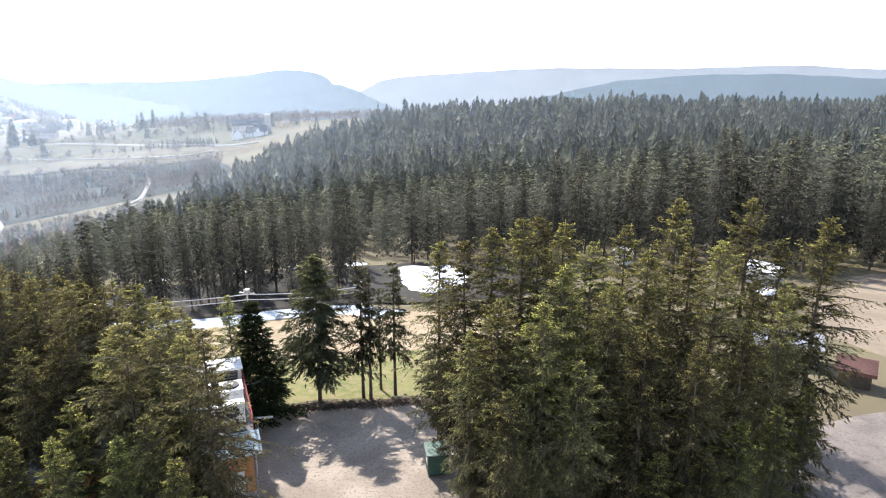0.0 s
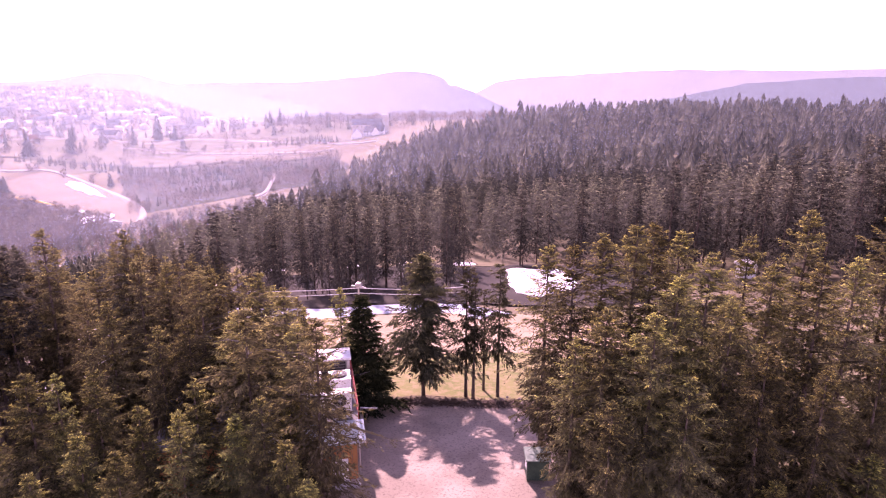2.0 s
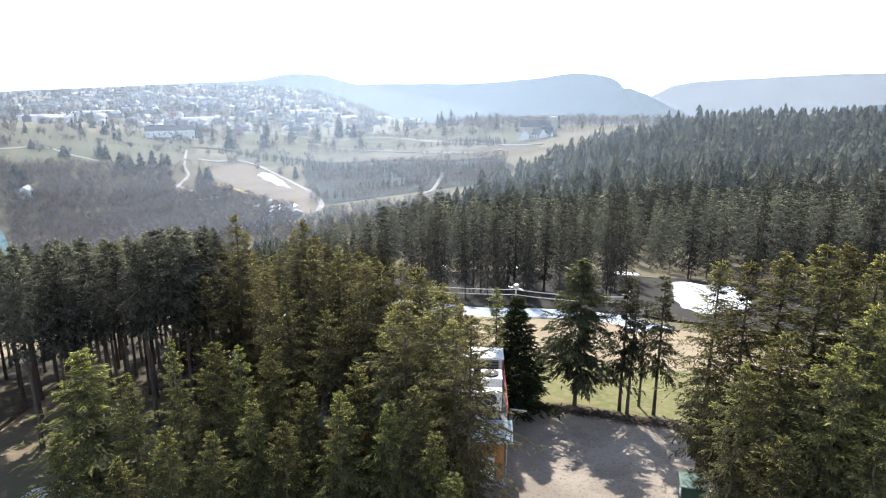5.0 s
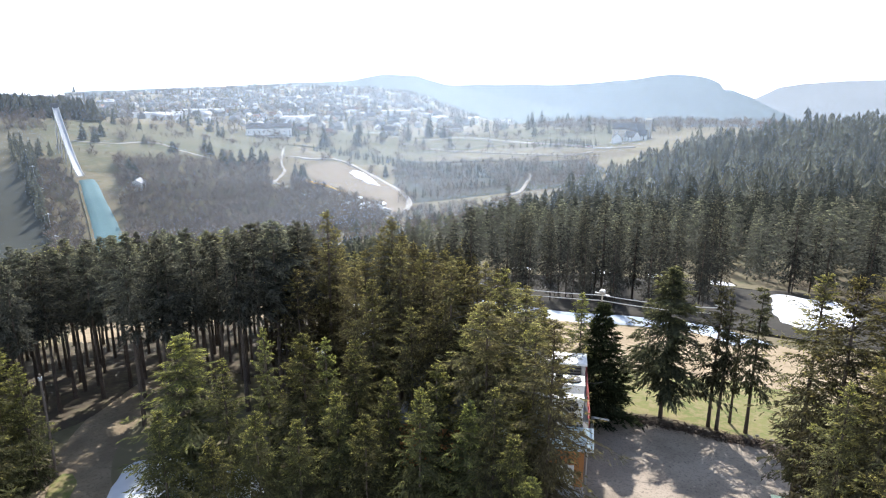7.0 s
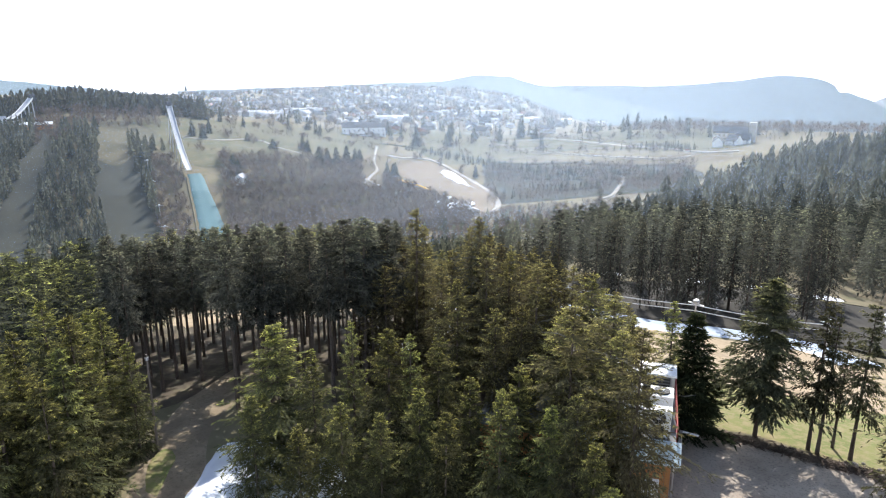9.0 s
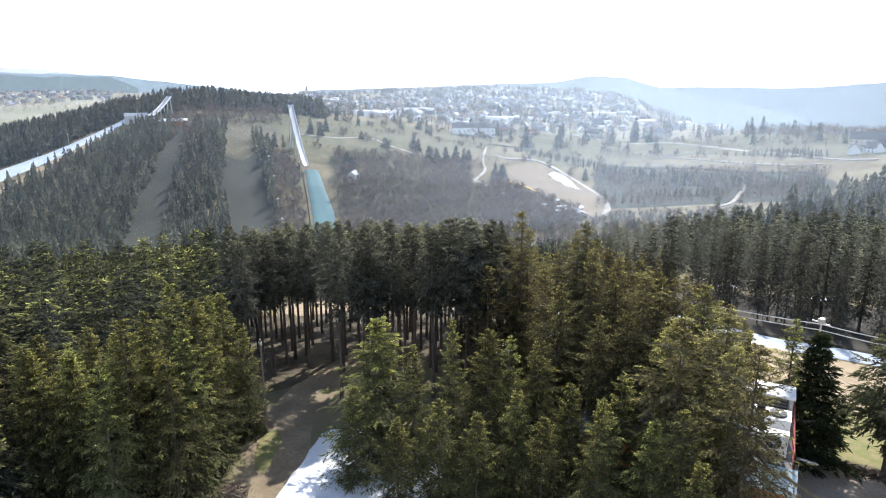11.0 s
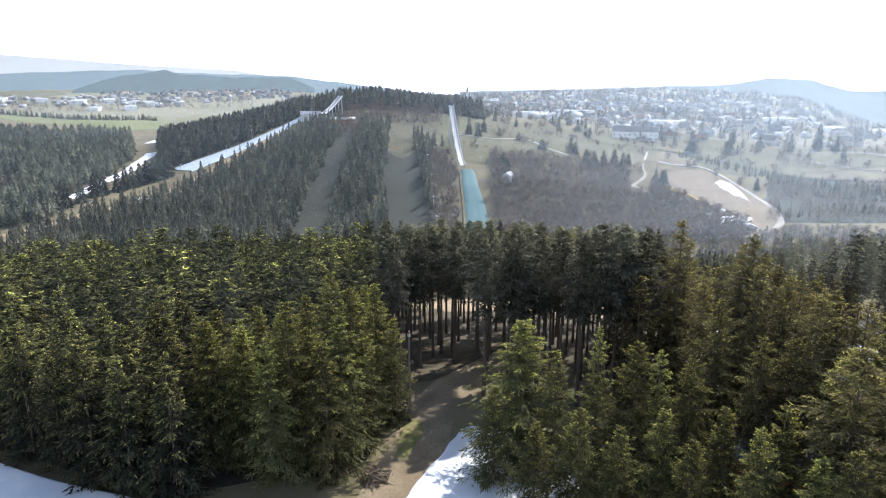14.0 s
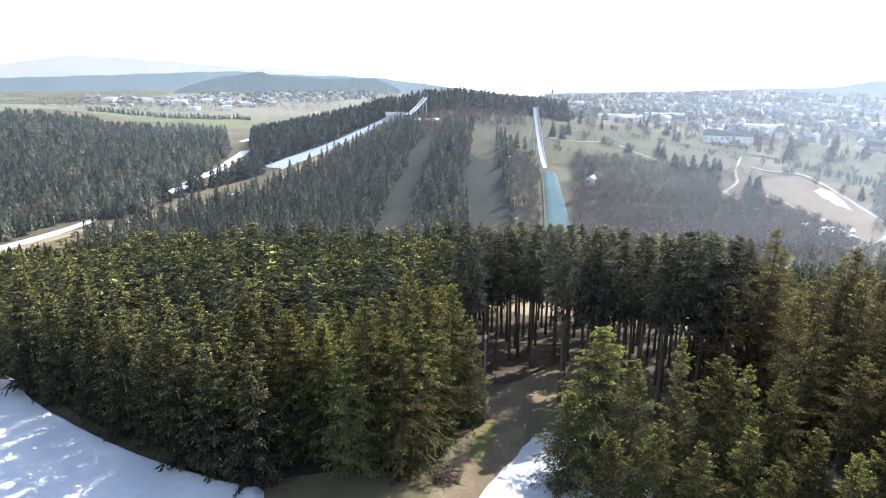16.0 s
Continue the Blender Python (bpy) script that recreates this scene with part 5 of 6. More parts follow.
def hall_block(name, az, d, w, l, e, rz, label, wall_m, roof_m, ridge_h=None, cols=0, rows=0, category="building"):
    x, y = polar(az, d)
    t = thing(name, x, y, hz(x, y), rz, label, category)
    bw, br = gable(bmesh.new(), bmesh.new(), w, l, e, ridge_h or e + 1.2)
    part("wall", bw, wall_m, t)
    part("roof", br, roof_m, t)
    if cols:
        windows_into(t, w, l, e, M_PANE, cols, rows)
    return t


hotel = hall_block("hotel", -17.7, 765, 8, 17, 11, 90 + 18, "large hotel with dark roof and pale walls", M_CREAM, M_ROOF, 17, 8, 3)
part("tower", boxed(-4, 4, -24, -17, -2, 22, bevel=0.3), M_CREAM, hotel, "pale square tower of the hotel")
for k, az in enumerate((-18.6, -17.4, -16.8)):
    hall_block("house", az, 735 + 6 * k, 5, 7, 5, 20 + 40 * k, "white gabled house below the hotel", M_WHITE, M_ROOF, 10.5, 3, 2, "house")
school = hall_block("school_hall", -47.5, 890, 9, 28, 11, 90 + 48, "long white public building with dark roof", M_WHITE, M_ROOF, 16.5, 9, 2)
for az, d, w, l, e, rz in [(-96.4, 2200, 15, 60, 10, 90), (-93.8, 2150, 15, 50, 9, 95), (-91.5, 2050, 18, 70, 10, 88), (-89.4, 2100, 15, 55, 12, 90), (-87.8, 2000, 12, 40, 9, 80),
                           (-86.5, 1950, 14, 45, 10, 90), (-90.5, 1800, 12, 40, 9, 85), (-88.0, 1760, 12, 36, 9, 90), (-33.5, 1250, 12, 24, 8, 20), (-30.5, 1300, 10, 22, 8, 30),
                           (-28.0, 1280, 10, 18, 8, 10), (-37.0, 1300, 12, 26, 9, 130), (-52.5, 1250, 10, 36, 9, 140), (-55.8, 1100, 10, 34, 9, 140), (-45.0, 1150, 12, 30, 9, 130)]:
    hall_block("works_hall", az, d, w, l, e, rz, "long low white works hall with pale roof", M_WHITE, M_GREYROOF)
# church with its spire
x, y = polar(-61.1, 2350)
church = thing("church", x, y, hz(x, y), 30, "pale church with a tall pointed spire", "church")
bw, br = gable(bmesh.new(), bmesh.new(), 7, 14, 8, 15)
part("nave", bw, M_CREAM, church)
part("roof", br, M_ROOF, church)
part("tower", boxed(-4, 4, -25, -16.5, -3, 16, bevel=0.2), M_CREAM, church)
part("spire", rod(bmesh.new(), (0, -20.7, 16), (0, -20.7, 37), 5.2, 0.2, 8), M_ROOF, church)
# lodge and lift station on the jump hill
hall_block("mountain_lodge", -71.8, 780, 6, 14, 4.5, 90 + 68, "flat white-roofed mountain lodge", M_WOOD, M_WHITE, 6.5)
hall_block("lift_station", -74.4, 850, 5, 12, 7, 90 + 70, "pale lift station at the top of the ski slope", M_METAL, M_GREYROOF, 10)
hall_block("judges_hut", -57.8, 575, 4, 6, 5, 40, "white judges' hut beside the landing hill", M_WHITE, M_GREYROOF, 7.5, 2, 1, "hut")
hall_block("base_building", -39.6, 480, 7, 12, 4, 40, "white-roofed base building in the valley", M_CREAM, M_WHITE, 6)
hall_block("base_building", -38.6, 470, 5, 10, 4, 60, "white-roofed base building in the valley", M_CREAM, M_GREYROOF, 6)
hall_block("white_van_shed", -88.0, 600, 2.5, 7, 3.5, 90 + 60, "white container beside the service track", M_WHITE, M_WHITE, 4.0)


# ---- ski jumps ----
def ski_jump(az0, d0, z0, az1, d1, z1, width, label, legs):
    """A tower with head cabin, a bent in-run on trestles and rails."""
    (xa, ya), (xb, yb) = polar(az0, d0), polar(az1, d1)
    t = thing("ski_jump", xb, yb, hz(xb, yb), 0, label, "ski jump")
    base = Vector((xb, yb, hz(xb, yb)))
    A, B = Vector((xa, ya, z0)) - base, Vector((xb, yb, z1)) - base
    run = (B - A)
    flat = Vector((run.x, run.y, 0)).normalized()
    side = Vector((flat.y, -flat.x, 0)) * width / 2
    bm, bl, br_ = bmesh.new(), bmesh.new(), bmesh.new()
    n, prev = 24, None
    for i in range(n + 1):
        f = i / n
        c = A + Vector((run.x, run.y, 0)) * f + Vector((0, 0, run.z)) * (1.28 * f - 0.28 * f ** 3.2)
        ring = []
        for m, s0, s1, h0, h1 in ((bm, -1, 1, -0.6, 0), (bl, -1.12, -1.0, -0.8, 0.9), (br_, 1.0, 1.12, -0.8, 0.9)):
            ring.append([m.verts.new(c + side * s + Vector((0, 0, h))) for s, h in ((s0, h0), (s1, h0), (s1, h1), (s0, h1))])
        if prev:
            for m, p, q in zip((bm, bl, br_), prev, ring):
                for k in range(4):
                    j = (k + 1) % 4
                    m.faces.new((p[k], p[j], q[j], q[k]))
        prev = ring
    part("inrun", bm, M_METAL, t, "pale grey in-run track")
    part("side_wall", bl, M_WHITE, t)
    part("side_wall", br_, M_WHITE, t)
    for f in legs:
        c = A + Vector((run.x, run.y, 0)) * f + Vector((0, 0, run.z)) * (1.28 * f - 0.28 * f ** 3.2)
        for s in (-0.9, 0.9):
            foot = c + side * s * 1.5
            foot.z = hz(foot.x + base.x, foot.y + base.y) - base.z - 1
            part("leg", rod(bmesh.new(), foot, c + side * s * 0.8, 0.6, 0.45, 6), M_METAL, t)
    bm = bmesh.new()
    q = A - flat * 3
    box(bm, q.x - width * 0.55, q.x + width * 0.55, q.y - width * 0.55, q.y + width * 0.55, q.z - 3, q.z + 3.5, 0.2)
    part("head_cabin", bm, M_ROOF, t, "dark cabin at the head of the tower")
    bm = bmesh.new()
    box(bm, q.x - width * 0.57, q.x + width * 0.57, q.y - width * 0.57, q.y + width * 0.57, q.z + 3.5, q.z + 3.9)
    part("cabin_roof", bm, M_ROOF, t)
    return t


ski_jump(-62.7, 672, -11.5, -61.7, 590, -59.0, 4.2, "tall ski jump tower with pale steel in-run", (0.03, 0.22, 0.45, 0.7))
ski_jump(-71.9, 838, -9.0, -73.4, 800, -27.0, 4.5, "smaller ski jump near the summit", (0.05, 0.4, 0.75))

# lamp masts along the ski slope, lift pylons on the open slope
for az, d, h in [(-101.2, 505, 14), (-94.6, 560, 12), (-84.9, 690, 14), (-81.3, 740, 13), (-79.2, 800, 13), (-99.0, 560, 10)]:
    x, y = polar(az, d)
    t = thing("floodlight_mast", x, y, hz(x, y), 0, "grey floodlight mast beside the ski slope", "mast", "floodlight masts")
    part("mast", rod(bmesh.new(), (0, 0, -0.5), (0, 0, h), 0.22, 0.12), M_METAL, t)
    part("lamp_head", boxed(-1.2, 1.2, -0.25, 0.25, h - 0.1, h + 0.5, bevel=0.05), M_METAL, t)
for k in range(6):
    az, d = -65.2 + 0.25 * k, 690 - 42 * k
    x, y = polar(az, d)
    t = thing("lift_pylon", x, y, hz(x, y), 62, "grey lift pylon on the open slope", "pylon", "lift pylons")
    part("mast", rod(bmesh.new(), (0, 0, -0.5), (0, 0, 8), 0.22, 0.15), M_METAL, t)
    part("crossarm", boxed(-2.2, 2.2, -0.15, 0.15, 7.7, 8.0), M_METAL, t)
    part("hood", boxed(-0.6, 0.6, -0.4, 0.4, 8.0, 8.7, bevel=0.1), M_WHITE, t)

# ---- haze: added translucent sheets, curved round the camera, stand in for hazy air ----
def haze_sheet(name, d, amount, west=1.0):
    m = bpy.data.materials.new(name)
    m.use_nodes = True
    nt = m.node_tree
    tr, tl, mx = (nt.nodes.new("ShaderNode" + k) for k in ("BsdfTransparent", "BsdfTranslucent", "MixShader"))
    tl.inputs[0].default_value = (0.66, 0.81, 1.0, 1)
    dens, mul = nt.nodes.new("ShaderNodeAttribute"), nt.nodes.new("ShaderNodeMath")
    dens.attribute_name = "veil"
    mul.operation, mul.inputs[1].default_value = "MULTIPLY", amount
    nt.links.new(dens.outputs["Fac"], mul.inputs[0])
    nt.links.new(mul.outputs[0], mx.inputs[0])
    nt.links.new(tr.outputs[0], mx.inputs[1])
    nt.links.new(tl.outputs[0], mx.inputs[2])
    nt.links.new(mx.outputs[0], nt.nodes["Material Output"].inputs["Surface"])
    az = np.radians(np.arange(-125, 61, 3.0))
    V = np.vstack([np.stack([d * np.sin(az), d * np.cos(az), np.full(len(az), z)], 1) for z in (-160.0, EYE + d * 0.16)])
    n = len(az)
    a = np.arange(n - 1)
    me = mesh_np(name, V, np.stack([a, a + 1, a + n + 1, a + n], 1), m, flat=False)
    # density tuned by azimuth from the camera, thickest towards the sun
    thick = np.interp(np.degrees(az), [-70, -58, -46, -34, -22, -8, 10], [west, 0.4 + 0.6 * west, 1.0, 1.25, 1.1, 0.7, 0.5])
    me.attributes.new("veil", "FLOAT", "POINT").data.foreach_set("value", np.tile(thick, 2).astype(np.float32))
    ob = new(name, me)
    return tagged(ob, "blue-tinted translucent sheet standing in for valley haze", "haze", kind="structure")


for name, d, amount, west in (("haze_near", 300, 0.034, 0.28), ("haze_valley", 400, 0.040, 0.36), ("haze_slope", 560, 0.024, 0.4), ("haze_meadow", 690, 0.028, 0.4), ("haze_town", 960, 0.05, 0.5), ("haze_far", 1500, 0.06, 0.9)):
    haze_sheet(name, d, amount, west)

# ---- near things ----

M_RED = surface("dark_red_paint", (0.24, 0.04, 0.035), (0.30, 0.06, 0.05), 2.0, rough=0.5)
M_SHEET = surface("pale_blue_roof_sheet", (0.42, 0.52, 0.56), (0.5, 0.58, 0.62), 0.6, rough=0.4)
M_GREEN = surface("green_cabinet_paint", (0.030, 0.062, 0.046), (0.045, 0.085, 0.06), 1.0, rough=0.5)
M_FELT = surface("grey_roof_felt", (0.10, 0.10, 0.105), (0.15, 0.15, 0.15), 0.6, rough=0.9, bump=0.3)

# timber house: its right wall runs away from the yard's front
HX, HY, HR = -11.75, 33.1, 23.0
house = thing("timber_house", HX, HY, 0, HR, "flat-roofed timber house with orange stained boards", "house")
part("body", boxed(-11, -0.06, 0.06, 11, -0.2, 3.2), M_FELT, house, "dark core behind the boards")
part("roof", boxed(-11.2, 0.25, -0.05, 11.2, 3.2, 3.55, bevel=0.03), M_FELT, house, "flat grey felt roof")
bm = bmesh.new()
v = [bm.verts.new(p) for p in ((-5, -1.0, 3.05), (0.45, -1.0, 3.05), (0.45, 0.35, 3.75), (-5, 0.35, 3.75), (-5, -1.0, 3.12), (0.45, -1.0, 3.12), (0.45, 0.35, 3.82), (-5, 0.35, 3.82))]
for f in ((3, 2, 1, 0), (4, 5, 6, 7), (0, 1, 5, 4), (1, 2, 6, 5), (2, 3, 7, 6), (3, 0, 4, 7)):
    bm.faces.new([v[i] for i in f])
part("porch_roof", bm, M_SHEET, house, "pale blue sloping roof sheet over the entrance")
for k in range(36):
    part("board", boxed(-11 + 0.306 * k, -11 + 0.306 * k + 0.29, -0.005 - 0.008 * (k % 2), 0.055, 0.1, 3.2), M_WOOD, house)
for k in range(36):
    part("board", boxed(-0.055, 0.005 + 0.008 * (k % 2), 0.06 + 0.306 * k, 0.06 + 0.306 * k + 0.29, 0.1, 3.2), M_WOOD, house)
door = part("door", boxed(-1.5, -0.55, -0.10, -0.02, 0.0, 1.55, bevel=0.015), M_WHITE, house, "white painted door")
part("handle", rod(bmesh.new(), (-0.68, -0.14, 0.8), (-0.68, -0.14, 0.95), 0.02), M_METAL, door)
part("step", boxed(-1.8, 0.1, -0.7, -0.03, -0.1, 0.14, bevel=0.02), M_METAL, house)
for x0, y0, x1, y1 in ((0.18, 0.5, 0.18, 10.8),):
    for z in (4.1, 4.6):
        part("rail", rod(bmesh.new(), (x0, y0, z), (x1, y1, z), 0.035), M_RED, house, "dark red roof rail")
    for k in range(8):
        part("post", rod(bmesh.new(), (0.18, 0.5 + 1.47 * k, 3.5), (0.18, 0.5 + 1.47 * k, 4.62), 0.03), M_RED, house)
part("downpipe", rod(bmesh.new(), (0.16, 0.3, 0.1), (0.16, 0.3, 3.3), 0.05), M_METAL, house)


def fan_unit(x, y, z, w, d, h, label, fans, up=False):
    """An outdoor air unit on feet: casing, fan grilles with hub and blades, louvres."""
    q = Matrix.Rotation(radians(HR), 3, "Z") @ Vector((x, y, 0))
    t = thing("air_unit", HX + q.x, HY + q.y, z, HR, label, "air conditioner", "air units on the flat roof")
    part("casing", boxed(-w / 2, w / 2, -d / 2, d / 2, 0.12, h, bevel=0.03), M_WHITE, t)
    part("lid", boxed(-w / 2 - 0.03, w / 2 + 0.03, -d / 2 - 0.03, d / 2 + 0.03, h, h + 0.05, bevel=0.01), M_WHITE, t)
    for s in (-1, 1):
        part("foot", boxed(s * w * 0.35 - 0.05, s * w * 0.35 + 0.05, -d / 2, d / 2, 0, 0.12), M_METAL, t)
    for k in range(fans):
        bm = bmesh.new()
        r = min(w * 0.36, h / (2.3 * fans)) if not up else min(w, d) * 0.36
        if up:
            c0, c1 = Vector(((k - (fans - 1) / 2) * w / fans, 0, h + 0.05)), Vector(((k - (fans - 1) / 2) * w / fans, 0, h + 0.16))
        else:
            zz = 0.12 + (k + 0.5) * (h - 0.12) / fans
            c0, c1 = Vector((-w * 0.08, -d / 2, zz)), Vector((-w * 0.08, -d / 2 - 0.05, zz))
        fan = part("fan_grille", rod(bmesh.new(), c0, c1, r, r, 20), M_DARK, t, "black round fan grille")
        part("hub", rod(bmesh.new(), c1, c1 + (c1 - c0) * 0.3, r * 0.3, r * 0.25, 12), M_METAL, fan)
        for b in range(4):
            a = b * math.pi / 4
            e = Vector((math.cos(a), math.sin(a), 0) if up else (math.cos(a), 0, math.sin(a))) * r
            part("guard_bar", rod(bmesh.new(), c1 - e, c1 + e, 0.012, 0.012, 4), M_METAL, fan)
    return t


fan_unit(-0.75, 1.15, 3.55, 1.15, 0.6, 1.75, "tall white double-fan air unit on the roof edge", 2)
fan_unit(-2.3, 1.3, 3.55, 1.15, 0.6, 1.75, "tall white double-fan air unit on the roof", 2)
fan_unit(-0.7, 3.9, 3.55, 1.3, 1.3, 1.45, "square white air unit with fan on its top", 1, True)
fan_unit(-2.5, 4.0, 3.55, 1.3, 1.3, 1.45, "square white air unit with fan on its top", 1, True)
q = Matrix.Rotation(radians(HR), 3, "Z") @ Vector((-1.7, 7.2, 0))
duct = thing("roof_shelter", HX + q.x, HY + q.y, 3.55, HR, "white-topped plant shelter, the shade under it painted as a black block", "shelter")
part("top", boxed(-1.9, 1.9, -0.9, 0.9, 1.35, 1.5, bevel=0.02), M_WHITE, duct)
# black block: the shade under the open top is put into its colour
part("louvre_wall", boxed(-1.75, 1.5, -0.7, 0.7, 0.0, 1.35), M_DARK, duct, "black block painting the shade under the top")
for s0 in (-1, 1):
    part("post", boxed(1.6, 1.8, s0 * 0.75 - 0.08, s0 * 0.75 + 0.08, 0, 1.35), M_METAL, duct)
for k in range(6):
    part("louvre", boxed(-1.7, 1.5, -0.74, -0.70, 0.1 + 0.21 * k, 0.2 + 0.21 * k), M_FELT, duct)
q = Matrix.Rotation(radians(HR), 3, "Z") @ Vector((-0.9, 2.6, 0))
box_t = thing("duct_box", HX + q.x, HY + q.y, 3.55, HR, "dark open duct box with white rim on the roof", "duct")
part("body", boxed(-0.7, 0.6, -0.45, 0.45, 0, 0.7), M_DARK, box_t)
for a in ((-0.75, 0.65, -0.5, -0.42), (-0.75, 0.65, 0.42, 0.5), (-0.75, -0.68, -0.42, 0.42), (0.58, 0.65, -0.42, 0.42)):
    part("rim", boxed(*a, 0.62, 0.76), M_WHITE, box_t)

# barrier arm beside the house, green cabinet on the yard
bar = thing("barrier", -12.9, 39.9, 0, 10, "white barrier arm on a steel post", "barrier")
part("post", boxed(-0.9, -0.7, -0.1, 0.1, -0.1, 1.0, bevel=0.02), M_METAL, bar)
part("arm", boxed(-0.75, 0.3, -0.05, 0.05, 0.9, 1.0, bevel=0.01), M_WHITE, bar)
cab = thing("green_cabinet", -1.35, 35.6, 0, 12, "green metal utility cabinet with a pale sloping lid on the gravel", "cabinet")
part("body", boxed(-0.65, 0.65, -0.5, 0.5, 0.0, 1.35, bevel=0.03), M_GREEN, cab)
bm = bmesh.new()
v = [bm.verts.new(p) for p in ((-0.75, -0.6, 1.35), (0.75, -0.6, 1.35), (0.75, 0.6, 1.35), (-0.75, 0.6, 1.35), (-0.75, -0.6, 1.42), (0.75, -0.6, 1.42), (0.75, 0.6, 1.62), (-0.75, 0.6, 1.62))]
for f in ((3, 2, 1, 0), (4, 5, 6, 7), (0, 1, 5, 4), (1, 2, 6, 5), (2, 3, 7, 6), (3, 0, 4, 7)):
    bm.faces.new([v[i] for i in f])
part("lid", bm, surface("pale_green_lid", (0.12, 0.19, 0.15), (0.2, 0.26, 0.22), 1.2, rough=0.6), cab, "pale green lid")
part("front_panel", boxed(-0.6, 0.6, -0.53, -0.5, 0.15, 1.25, bevel=0.01), M_GREEN, cab)
part("notice", boxed(-0.672, -0.652, -0.25, 0.2, 0.6, 1.1), M_WHITE, cab, "white notice plate")


# brushwood bank along the yard's back edge
def brush_bank(name, pts, n, label, size=1.0):
    g = random.Random(len(pts) + n)
    line = curve_points([polar(*p) for p in pts], 0.2)
    V, F = [], []
    for _ in range(n):
        q = g.choice(line)
        x, y = q.x + g.gauss(0, 0.35), q.y + g.gauss(0, 0.3)
        z = hz(x, y) + abs(g.gauss(0, 0.14)) * size
        a, ln, up, w = g.uniform(0, 6.28), g.uniform(0.25, 0.9) * size, g.uniform(-0.15, 0.3), g.uniform(0.015, 0.05) * size
        d, sd = Vector((math.cos(a), math.sin(a), up)) * ln / 2, Vector((-math.sin(a), math.cos(a), g.uniform(-1, 1))) * w
        c = Vector((x, y, max(z, hz(x, y) + 0.04)))
        i = len(V)
        V += [c - d, c + sd, c + d, c - sd]
        F += [(i, i + 1, i + 2), (i, i + 2, i + 3)]
    return tagged(new(name, mesh_np(name, [tuple(v) for v in V], F, M_BRUSH)), label, "brushwood", kind="stuff")


brush_bank("brushwood", [(-16, 45.6), (-13, 45.4), (-10, 45.2), (-7, 45.1), (-4, 45.3), (-2, 43.5)], 2600, "brown heaped brushwood and twigs along the yard edge")
brush_bank("leaf_litter", [(-1.5, 43), (0, 40), (1, 36), (2, 32)], 1200, "brown twigs and litter under the spruces", 0.8)
brush_bank("red_bush", [(-70.1, 35.6), (-69.9, 36.0)], 500, "reddish leafless bush beside the track", 1.3)


# stones along the yard edge
g = random.Random(31)
stone_me = []
for k in range(4):
    bm = bmesh.new()
    bmesh.ops.create_icosphere(bm, subdivisions=1, radius=0.25)
    for v in bm.verts:
        v.co = Vector((v.co.x * g.uniform(0.8, 1.4), v.co.y * g.uniform(0.7, 1.2), v.co.z * 0.6)) * g.uniform(0.85, 1.15)
    me = bpy.data.meshes.new("stone")
    bm.to_mesh(me)
    bm.free()
    me.materials.append(M_GRAVEL)
    stone_me.append(me)
for k in range(7):
    az = g.uniform(-7, -2.5)
    x, y = polar(az, 45.0 + g.uniform(-0.6, 0.4) - (0.8 if az > -4 else 0))
    o = new("stone", g.choice(stone_me))
    o.matrix_basis = pose(x, y, 0.04, 0, 0, g.uniform(0, 360)) @ Matrix.Diagonal((*[g.uniform(0.4, 0.9)] * 3, 1))
    tagged(o, "grey field stone at the yard edge", "stone", "stones along the yard edge")

# drag lift with wires below the meadow
LIFT = ((-31.0, 76), (-18.9, 70), (-9.0, 70))
for az, d in LIFT:
    x, y = polar(az, d)
    t = thing("lift_post", x, y, hz(x, y), 80, "grey drag lift post with a small white box", "lift post", "drag lift posts")
    part("mast", rod(bmesh.new(), (0, 0, -0.4), (0, 0, 4.9), 0.1, 0.08), M_METAL, t)
    part("crossarm", boxed(-0.05, 0.05, -0.9, 0.9, 4.6, 4.7), M_METAL, t)
    part("motor_box", boxed(-0.3, 0.3, -0.25, 0.25, 4.7, 5.1, bevel=0.05), M_METAL, t, "pale grey motor box")
M_WIRE = surface("bright_galvanised_wire", (0.6, 0.6, 0.6), (0.7, 0.7, 0.7), 1.0, rough=0.5)
bx, by = polar(*LIFT[1])
wires = thing("lift_wires", bx, by, 0, 0, "two thin steel lift wires", "cable")
for off, drop in ((-0.9, 0.0), (0.9, 0.9)):
    bm = bmesh.new()
    for (a0, d0), (a1, d1) in zip(LIFT, LIFT[1:]):
        (x0, y0), (x1, y1) = polar(a0, d0 + off), polar(a1, d1 + off)
        z0, z1 = hz(x0, y0) + 4.66 - drop, hz(x1, y1) + 4.66 - drop
        for k in range(6):
            p = [(x0 + (x1 - x0) * f - bx, y0 + (y1 - y0) * f - by, z0 + (z1 - z0) * f - f * (1 - f)) for f in (k / 6, (k + 1) / 6)]
            rod(bm, p[0], p[1], 0.045, 0.045, 5)
    part("wire", bm, M_WIRE, wires)

# snow and huts beyond the spruces
patch("snow_field", [(-5.4, 97), (-5.6, 112), (-5.4, 120), (-3.2, 119), (-1.0, 117), (0.6, 104), (0.2, 92), (-1.6, 89), (-3.2, 87), (-4.6, 90)], M_SNOW, 0.4, 10, "bright snow field at the foot of the belt of spruces", "snow", 0.15, size=0.3)
patch("snow_rest", [(24.6, 90), (25.0, 93), (25.9, 93), (26.2, 90), (25.4, 88)], M_SNOW, 0.4, 8, "rest of snow beside the riding field", "snow", 0.15, size=0.3)
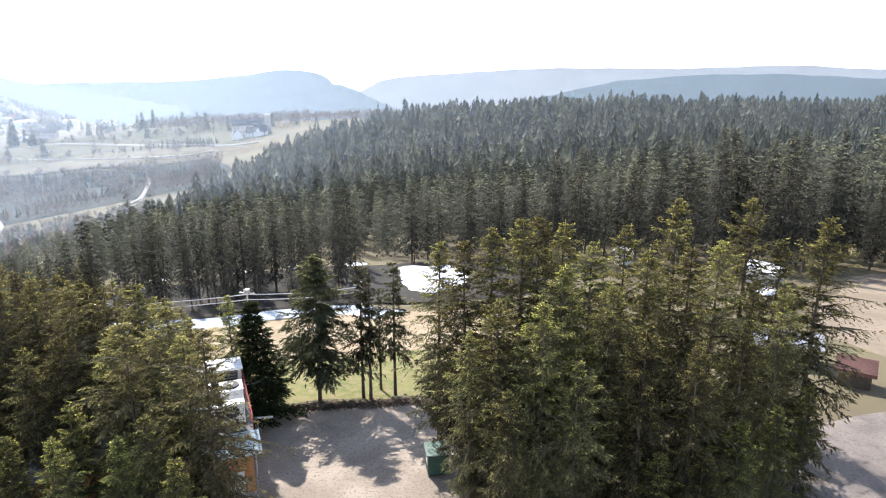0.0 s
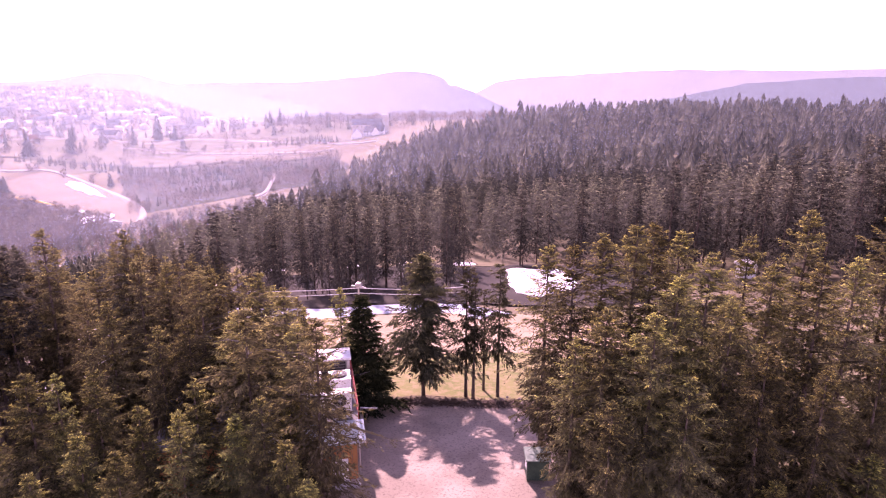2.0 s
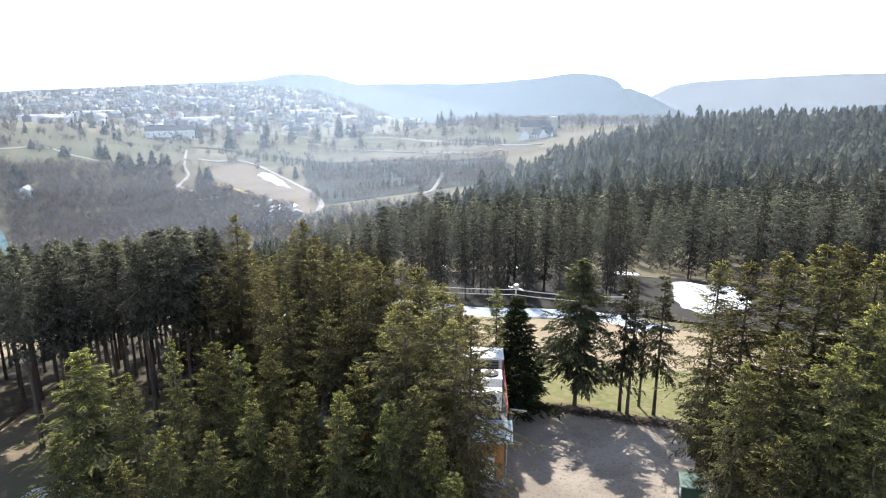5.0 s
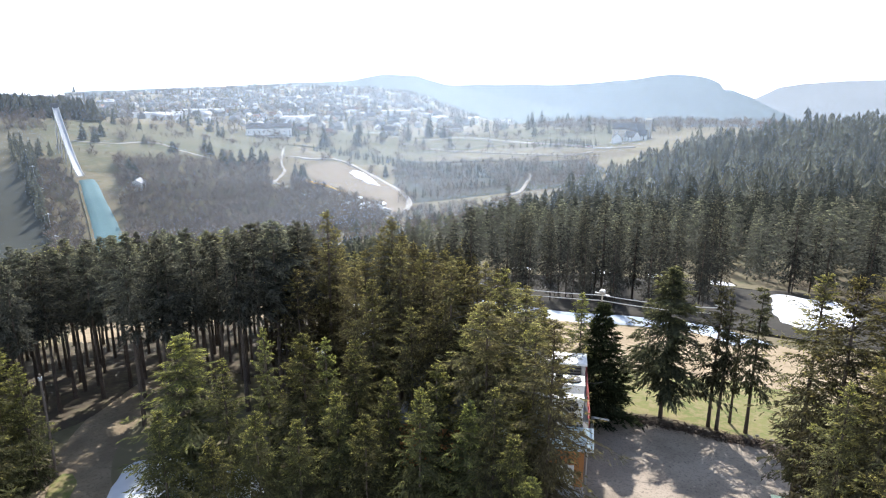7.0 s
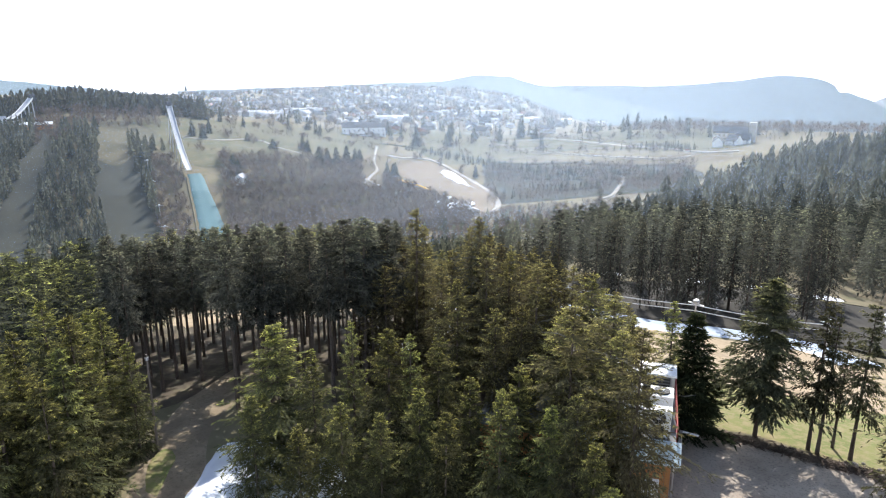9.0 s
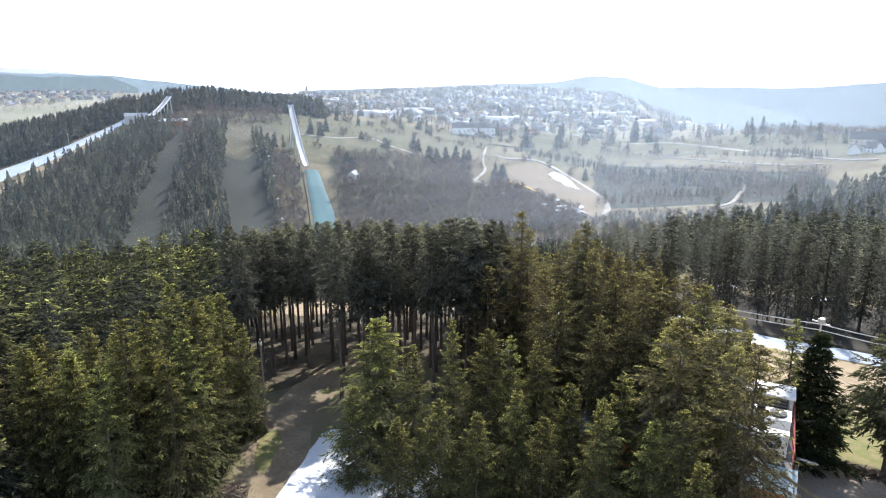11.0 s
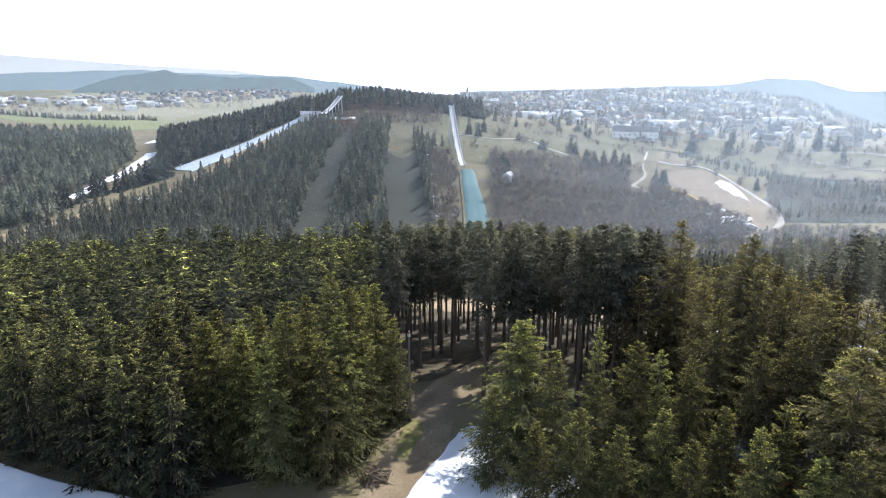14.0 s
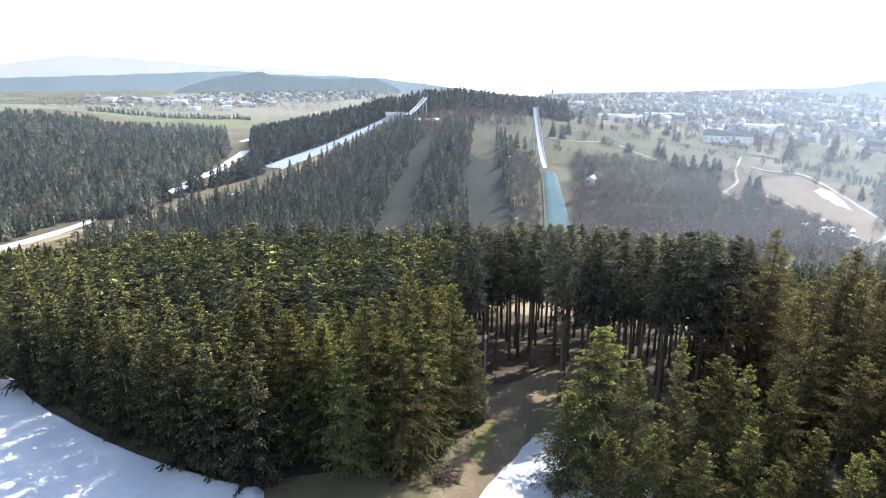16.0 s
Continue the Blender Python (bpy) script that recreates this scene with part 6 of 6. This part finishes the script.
for k, (az, d) in enumerate(((-19, 128), (-14.2, 129), (-26, 133), (-9.5, 128))):
    patch("snow_glade_%d" % (k + 1), [(az - 1.3, d), (az - 0.4, d + 3), (az + 1.2, d + 1), (az + 0.6, d - 2), (az - 0.8, d - 2)], M_SNOW, 0.2, 6, "patch of snow under the belt of spruces", "snow", 0.3, size=0.4)


def hut(az, d, w, l, e, r, rz, label, wall_m, roof_m, group=""):
    x, y = polar(az, d)
    t = thing("hut", x, y, hz(x, y), rz, label, "hut", group)
    bw, br = gable(bmesh.new(), bmesh.new(), w, l, e, r, 0.3)
    part("wall", bw, wall_m, t)
    part("roof", br, roof_m, t)
    part("door", boxed(w, w + 0.05, -0.45, 0.45, 0.0, 1.95), M_ROOF, t)
    return t


hut(32.4, 59, 0.95, 1.15, 1.4, 2.0, 60, "dark timber hut with a dull red roof", surface("dark_timber", (0.06, 0.045, 0.035), (0.09, 0.07, 0.05), 1.0, rough=0.8), surface("dull_red_roof", (0.12, 0.06, 0.052), (0.16, 0.085, 0.07), 1.0, rough=0.85))
hut(27.4, 62, 1.4, 2.5, 1.8, 2.5, 70, "grey hut with pale roof behind the spruces", M_FELT, M_GREYROOF)
hut(25.2, 98, 1.3, 2.0, 1.9, 2.6, 40, "white-roofed hut beside the riding field", M_CREAM, M_WHITE)
hut(14.1, 112, 0.9, 1.2, 2.2, 2.8, 100, "small white cabin beyond the spruces", M_WHITE, M_WHITE)

# slim pole at the corner of the track
pole = thing("wooden_pole", *polar(-66.5, 43), 0, 0, "slim grey wooden pole at the track corner", "pole")
part("mast", rod(bmesh.new(), (0, 0, -0.4), (0, 0, 6.5), 0.09, 0.07), M_TWIG, pole)
part("collar", rod(bmesh.new(), (0, 0, 6.1), (0, 0, 6.3), 0.12, 0.12), M_METAL, pole)


# grey dead limbs in the old spruces beside the house
g = random.Random(77)
for t in [o for o in bpy.data.objects if o.get("label") == LABEL["brown"]][:7]:
    top = 0.86 * max(v.co.z for v in t.children[0].data.vertices) * t.children[0].scale.z
    for k in range(5):
        a, ln = g.uniform(0, 6.283), g.uniform(1.2, 2.4)
        z = top * g.uniform(0.72, 0.98)
        bm, p = bmesh.new(), Vector((0, 0, z))
        for j in range(4):
            q = p + Vector((math.cos(a), math.sin(a), 0.25 - 0.16 * j)) * ln / 4
            rod(bm, p, q, 0.028 - 0.006 * j, 0.022 - 0.006 * j, 5)
            e = q + Vector((math.cos(a + g.choice((-0.8, 0.8))), math.sin(a + g.choice((-0.8, 0.8))), 0.1)) * ln * 0.22
            rod(bm, q, e, 0.012, 0.004, 4)
            p, a = q, a + g.uniform(-0.3, 0.3)
        part("dead_limb", bm, M_DEAD, t, "bare grey dead limb")


# the rest of the town, too far to tell house from house
def far_town(name, n, zones, wall, roof, label):
    g = random.Random(n)
    V, F, M = [], [], []
    while n > 0:
        a0, a1, d0, d1 = g.choice(zones)
        az, d = g.uniform(a0, a1), g.uniform(d0, d1)
        x, y = polar(az, d)
        if math.sin(d / 80 + az) + math.sin(az * 1.9) < -0.5 or any((x - p) ** 2 + (y - q) ** 2 < 324 for p, q in spots):
            continue
        n -= 1
        spots.append((x, y))
        w, l, e, r, t = g.uniform(4, 6), g.uniform(5, 10), g.uniform(4, 7), g.uniform(3, 5), g.uniform(0, 3.14)
        z, c, s_ = hz(x, y), math.cos(t), math.sin(t)
        b = len(V)
        for px, py, pz in ((-w, -l, -3), (w, -l, -3), (w, l, -3), (-w, l, -3), (-w, -l, e), (w, -l, e), (w, l, e), (-w, l, e), (0, -l, e + r), (0, l, e + r)):
            V.append((x + c * px - s_ * py, y + s_ * px + c * py, z + pz))
        F += [(b + i, b + j, b + k) for i, j, k in ((0, 1, 5), (0, 5, 4), (4, 5, 8), (2, 3, 7), (2, 7, 6), (6, 7, 9), (1, 2, 6), (1, 6, 5), (3, 0, 4), (3, 4, 7), (4, 8, 9), (4, 9, 7), (5, 6, 9), (5, 9, 8))]
        M += [0] * 10 + [1] * 4
    me = mesh_np(name, V, F, wall)
    me.materials.append(roof)
    me.polygons.foreach_set("material_index", np.array(M, np.int32))
    return tagged(new(name, me), label, "town", kind="stuff")


far_town("far_town", 420, ((-62, -36, 1500, 2600), (-58, -38, 1100, 2000), (-90, -76, 2000, 2800)), M_WALL, M_ROOF, "white houses with slate roofs of the far town")
far_town("works_quarter", 70, ((-98, -84, 1850, 2450), (-93, -82, 1900, 2300)), M_WALL, M_GREYROOF, "white works buildings on the plain")
far_town("far_town_quarter", 130, ((-62, -36, 1300, 2600), (-56, -34, 1000, 1800)), M_CREAM, M_GREYROOF, "cream houses with pale roofs of the far town")


# base of the valley: round canopy, small stalls, parked cars on the town road
x, y = polar(-39.9, 500)
t = thing("round_canopy", x, y, hz(x, y), 0, "round white canopy roof at the valley base", "canopy")
part("roof", rod(bmesh.new(), (0, 0, 3.2), (0, 0, 4.6), 5.2, 0.4, 16), M_WHITE, t)
part("mast", rod(bmesh.new(), (0, 0, -0.5), (0, 0, 4.4), 0.15), M_METAL, t)
for k in range(6):
    a = k * math.pi / 3
    part("post", rod(bmesh.new(), (4.6 * math.cos(a), 4.6 * math.sin(a), -0.5), (4.6 * math.cos(a), 4.6 * math.sin(a), 3.4), 0.1), M_METAL, t)
for k, (az, d) in enumerate(((-41.6, 520), (-41.2, 512), (-40.8, 520), (-40.4, 528), (-39.0, 505), (-38.4, 498))):
    hall_block("stall", az, d, 2.2, 3.0, 2.6, 20 + 35 * k, "small pale stall at the valley base", M_CREAM, M_WHITE if k % 2 else M_GREYROOF, 3.8, category="hut")


def parked_car(az, d, rz, paint, label):
    x, y = polar(az, d)
    t = thing("car", x, y, hz(x, y) + 1.0, rz, label, "car", "cars parked along the road")
    part("body", boxed(-2.1, 2.1, -0.85, 0.85, 0.35, 0.95, bevel=0.12), paint, t)
    part("cabin", boxed(-1.3, 1.0, -0.75, 0.75, 0.95, 1.45, bevel=0.18), M_PANE, t)
    for sx in (-1.35, 1.35):
        for sy in (-0.8, 0.8):
            w = part("wheel", rod(bmesh.new(), (sx, sy - 0.1, 0.33), (sx, sy + 0.1, 0.33), 0.33, 0.33, 10), M_DARK, t)


for k, (az, d) in enumerate(((-22.3, 722), (-22.0, 718), (-21.7, 714), (-21.3, 710), (-23.4, 740), (-24.6, 760), (-20.8, 705), (-27.6, 822))):
    parked_car(az, d, 75 + 10 * (k % 3), (M_WHITE, M_METAL, M_RED, M_ROOF)[k % 4], ("white", "silver", "dark red", "dark grey")[k % 4] + " car parked beside the pale road")
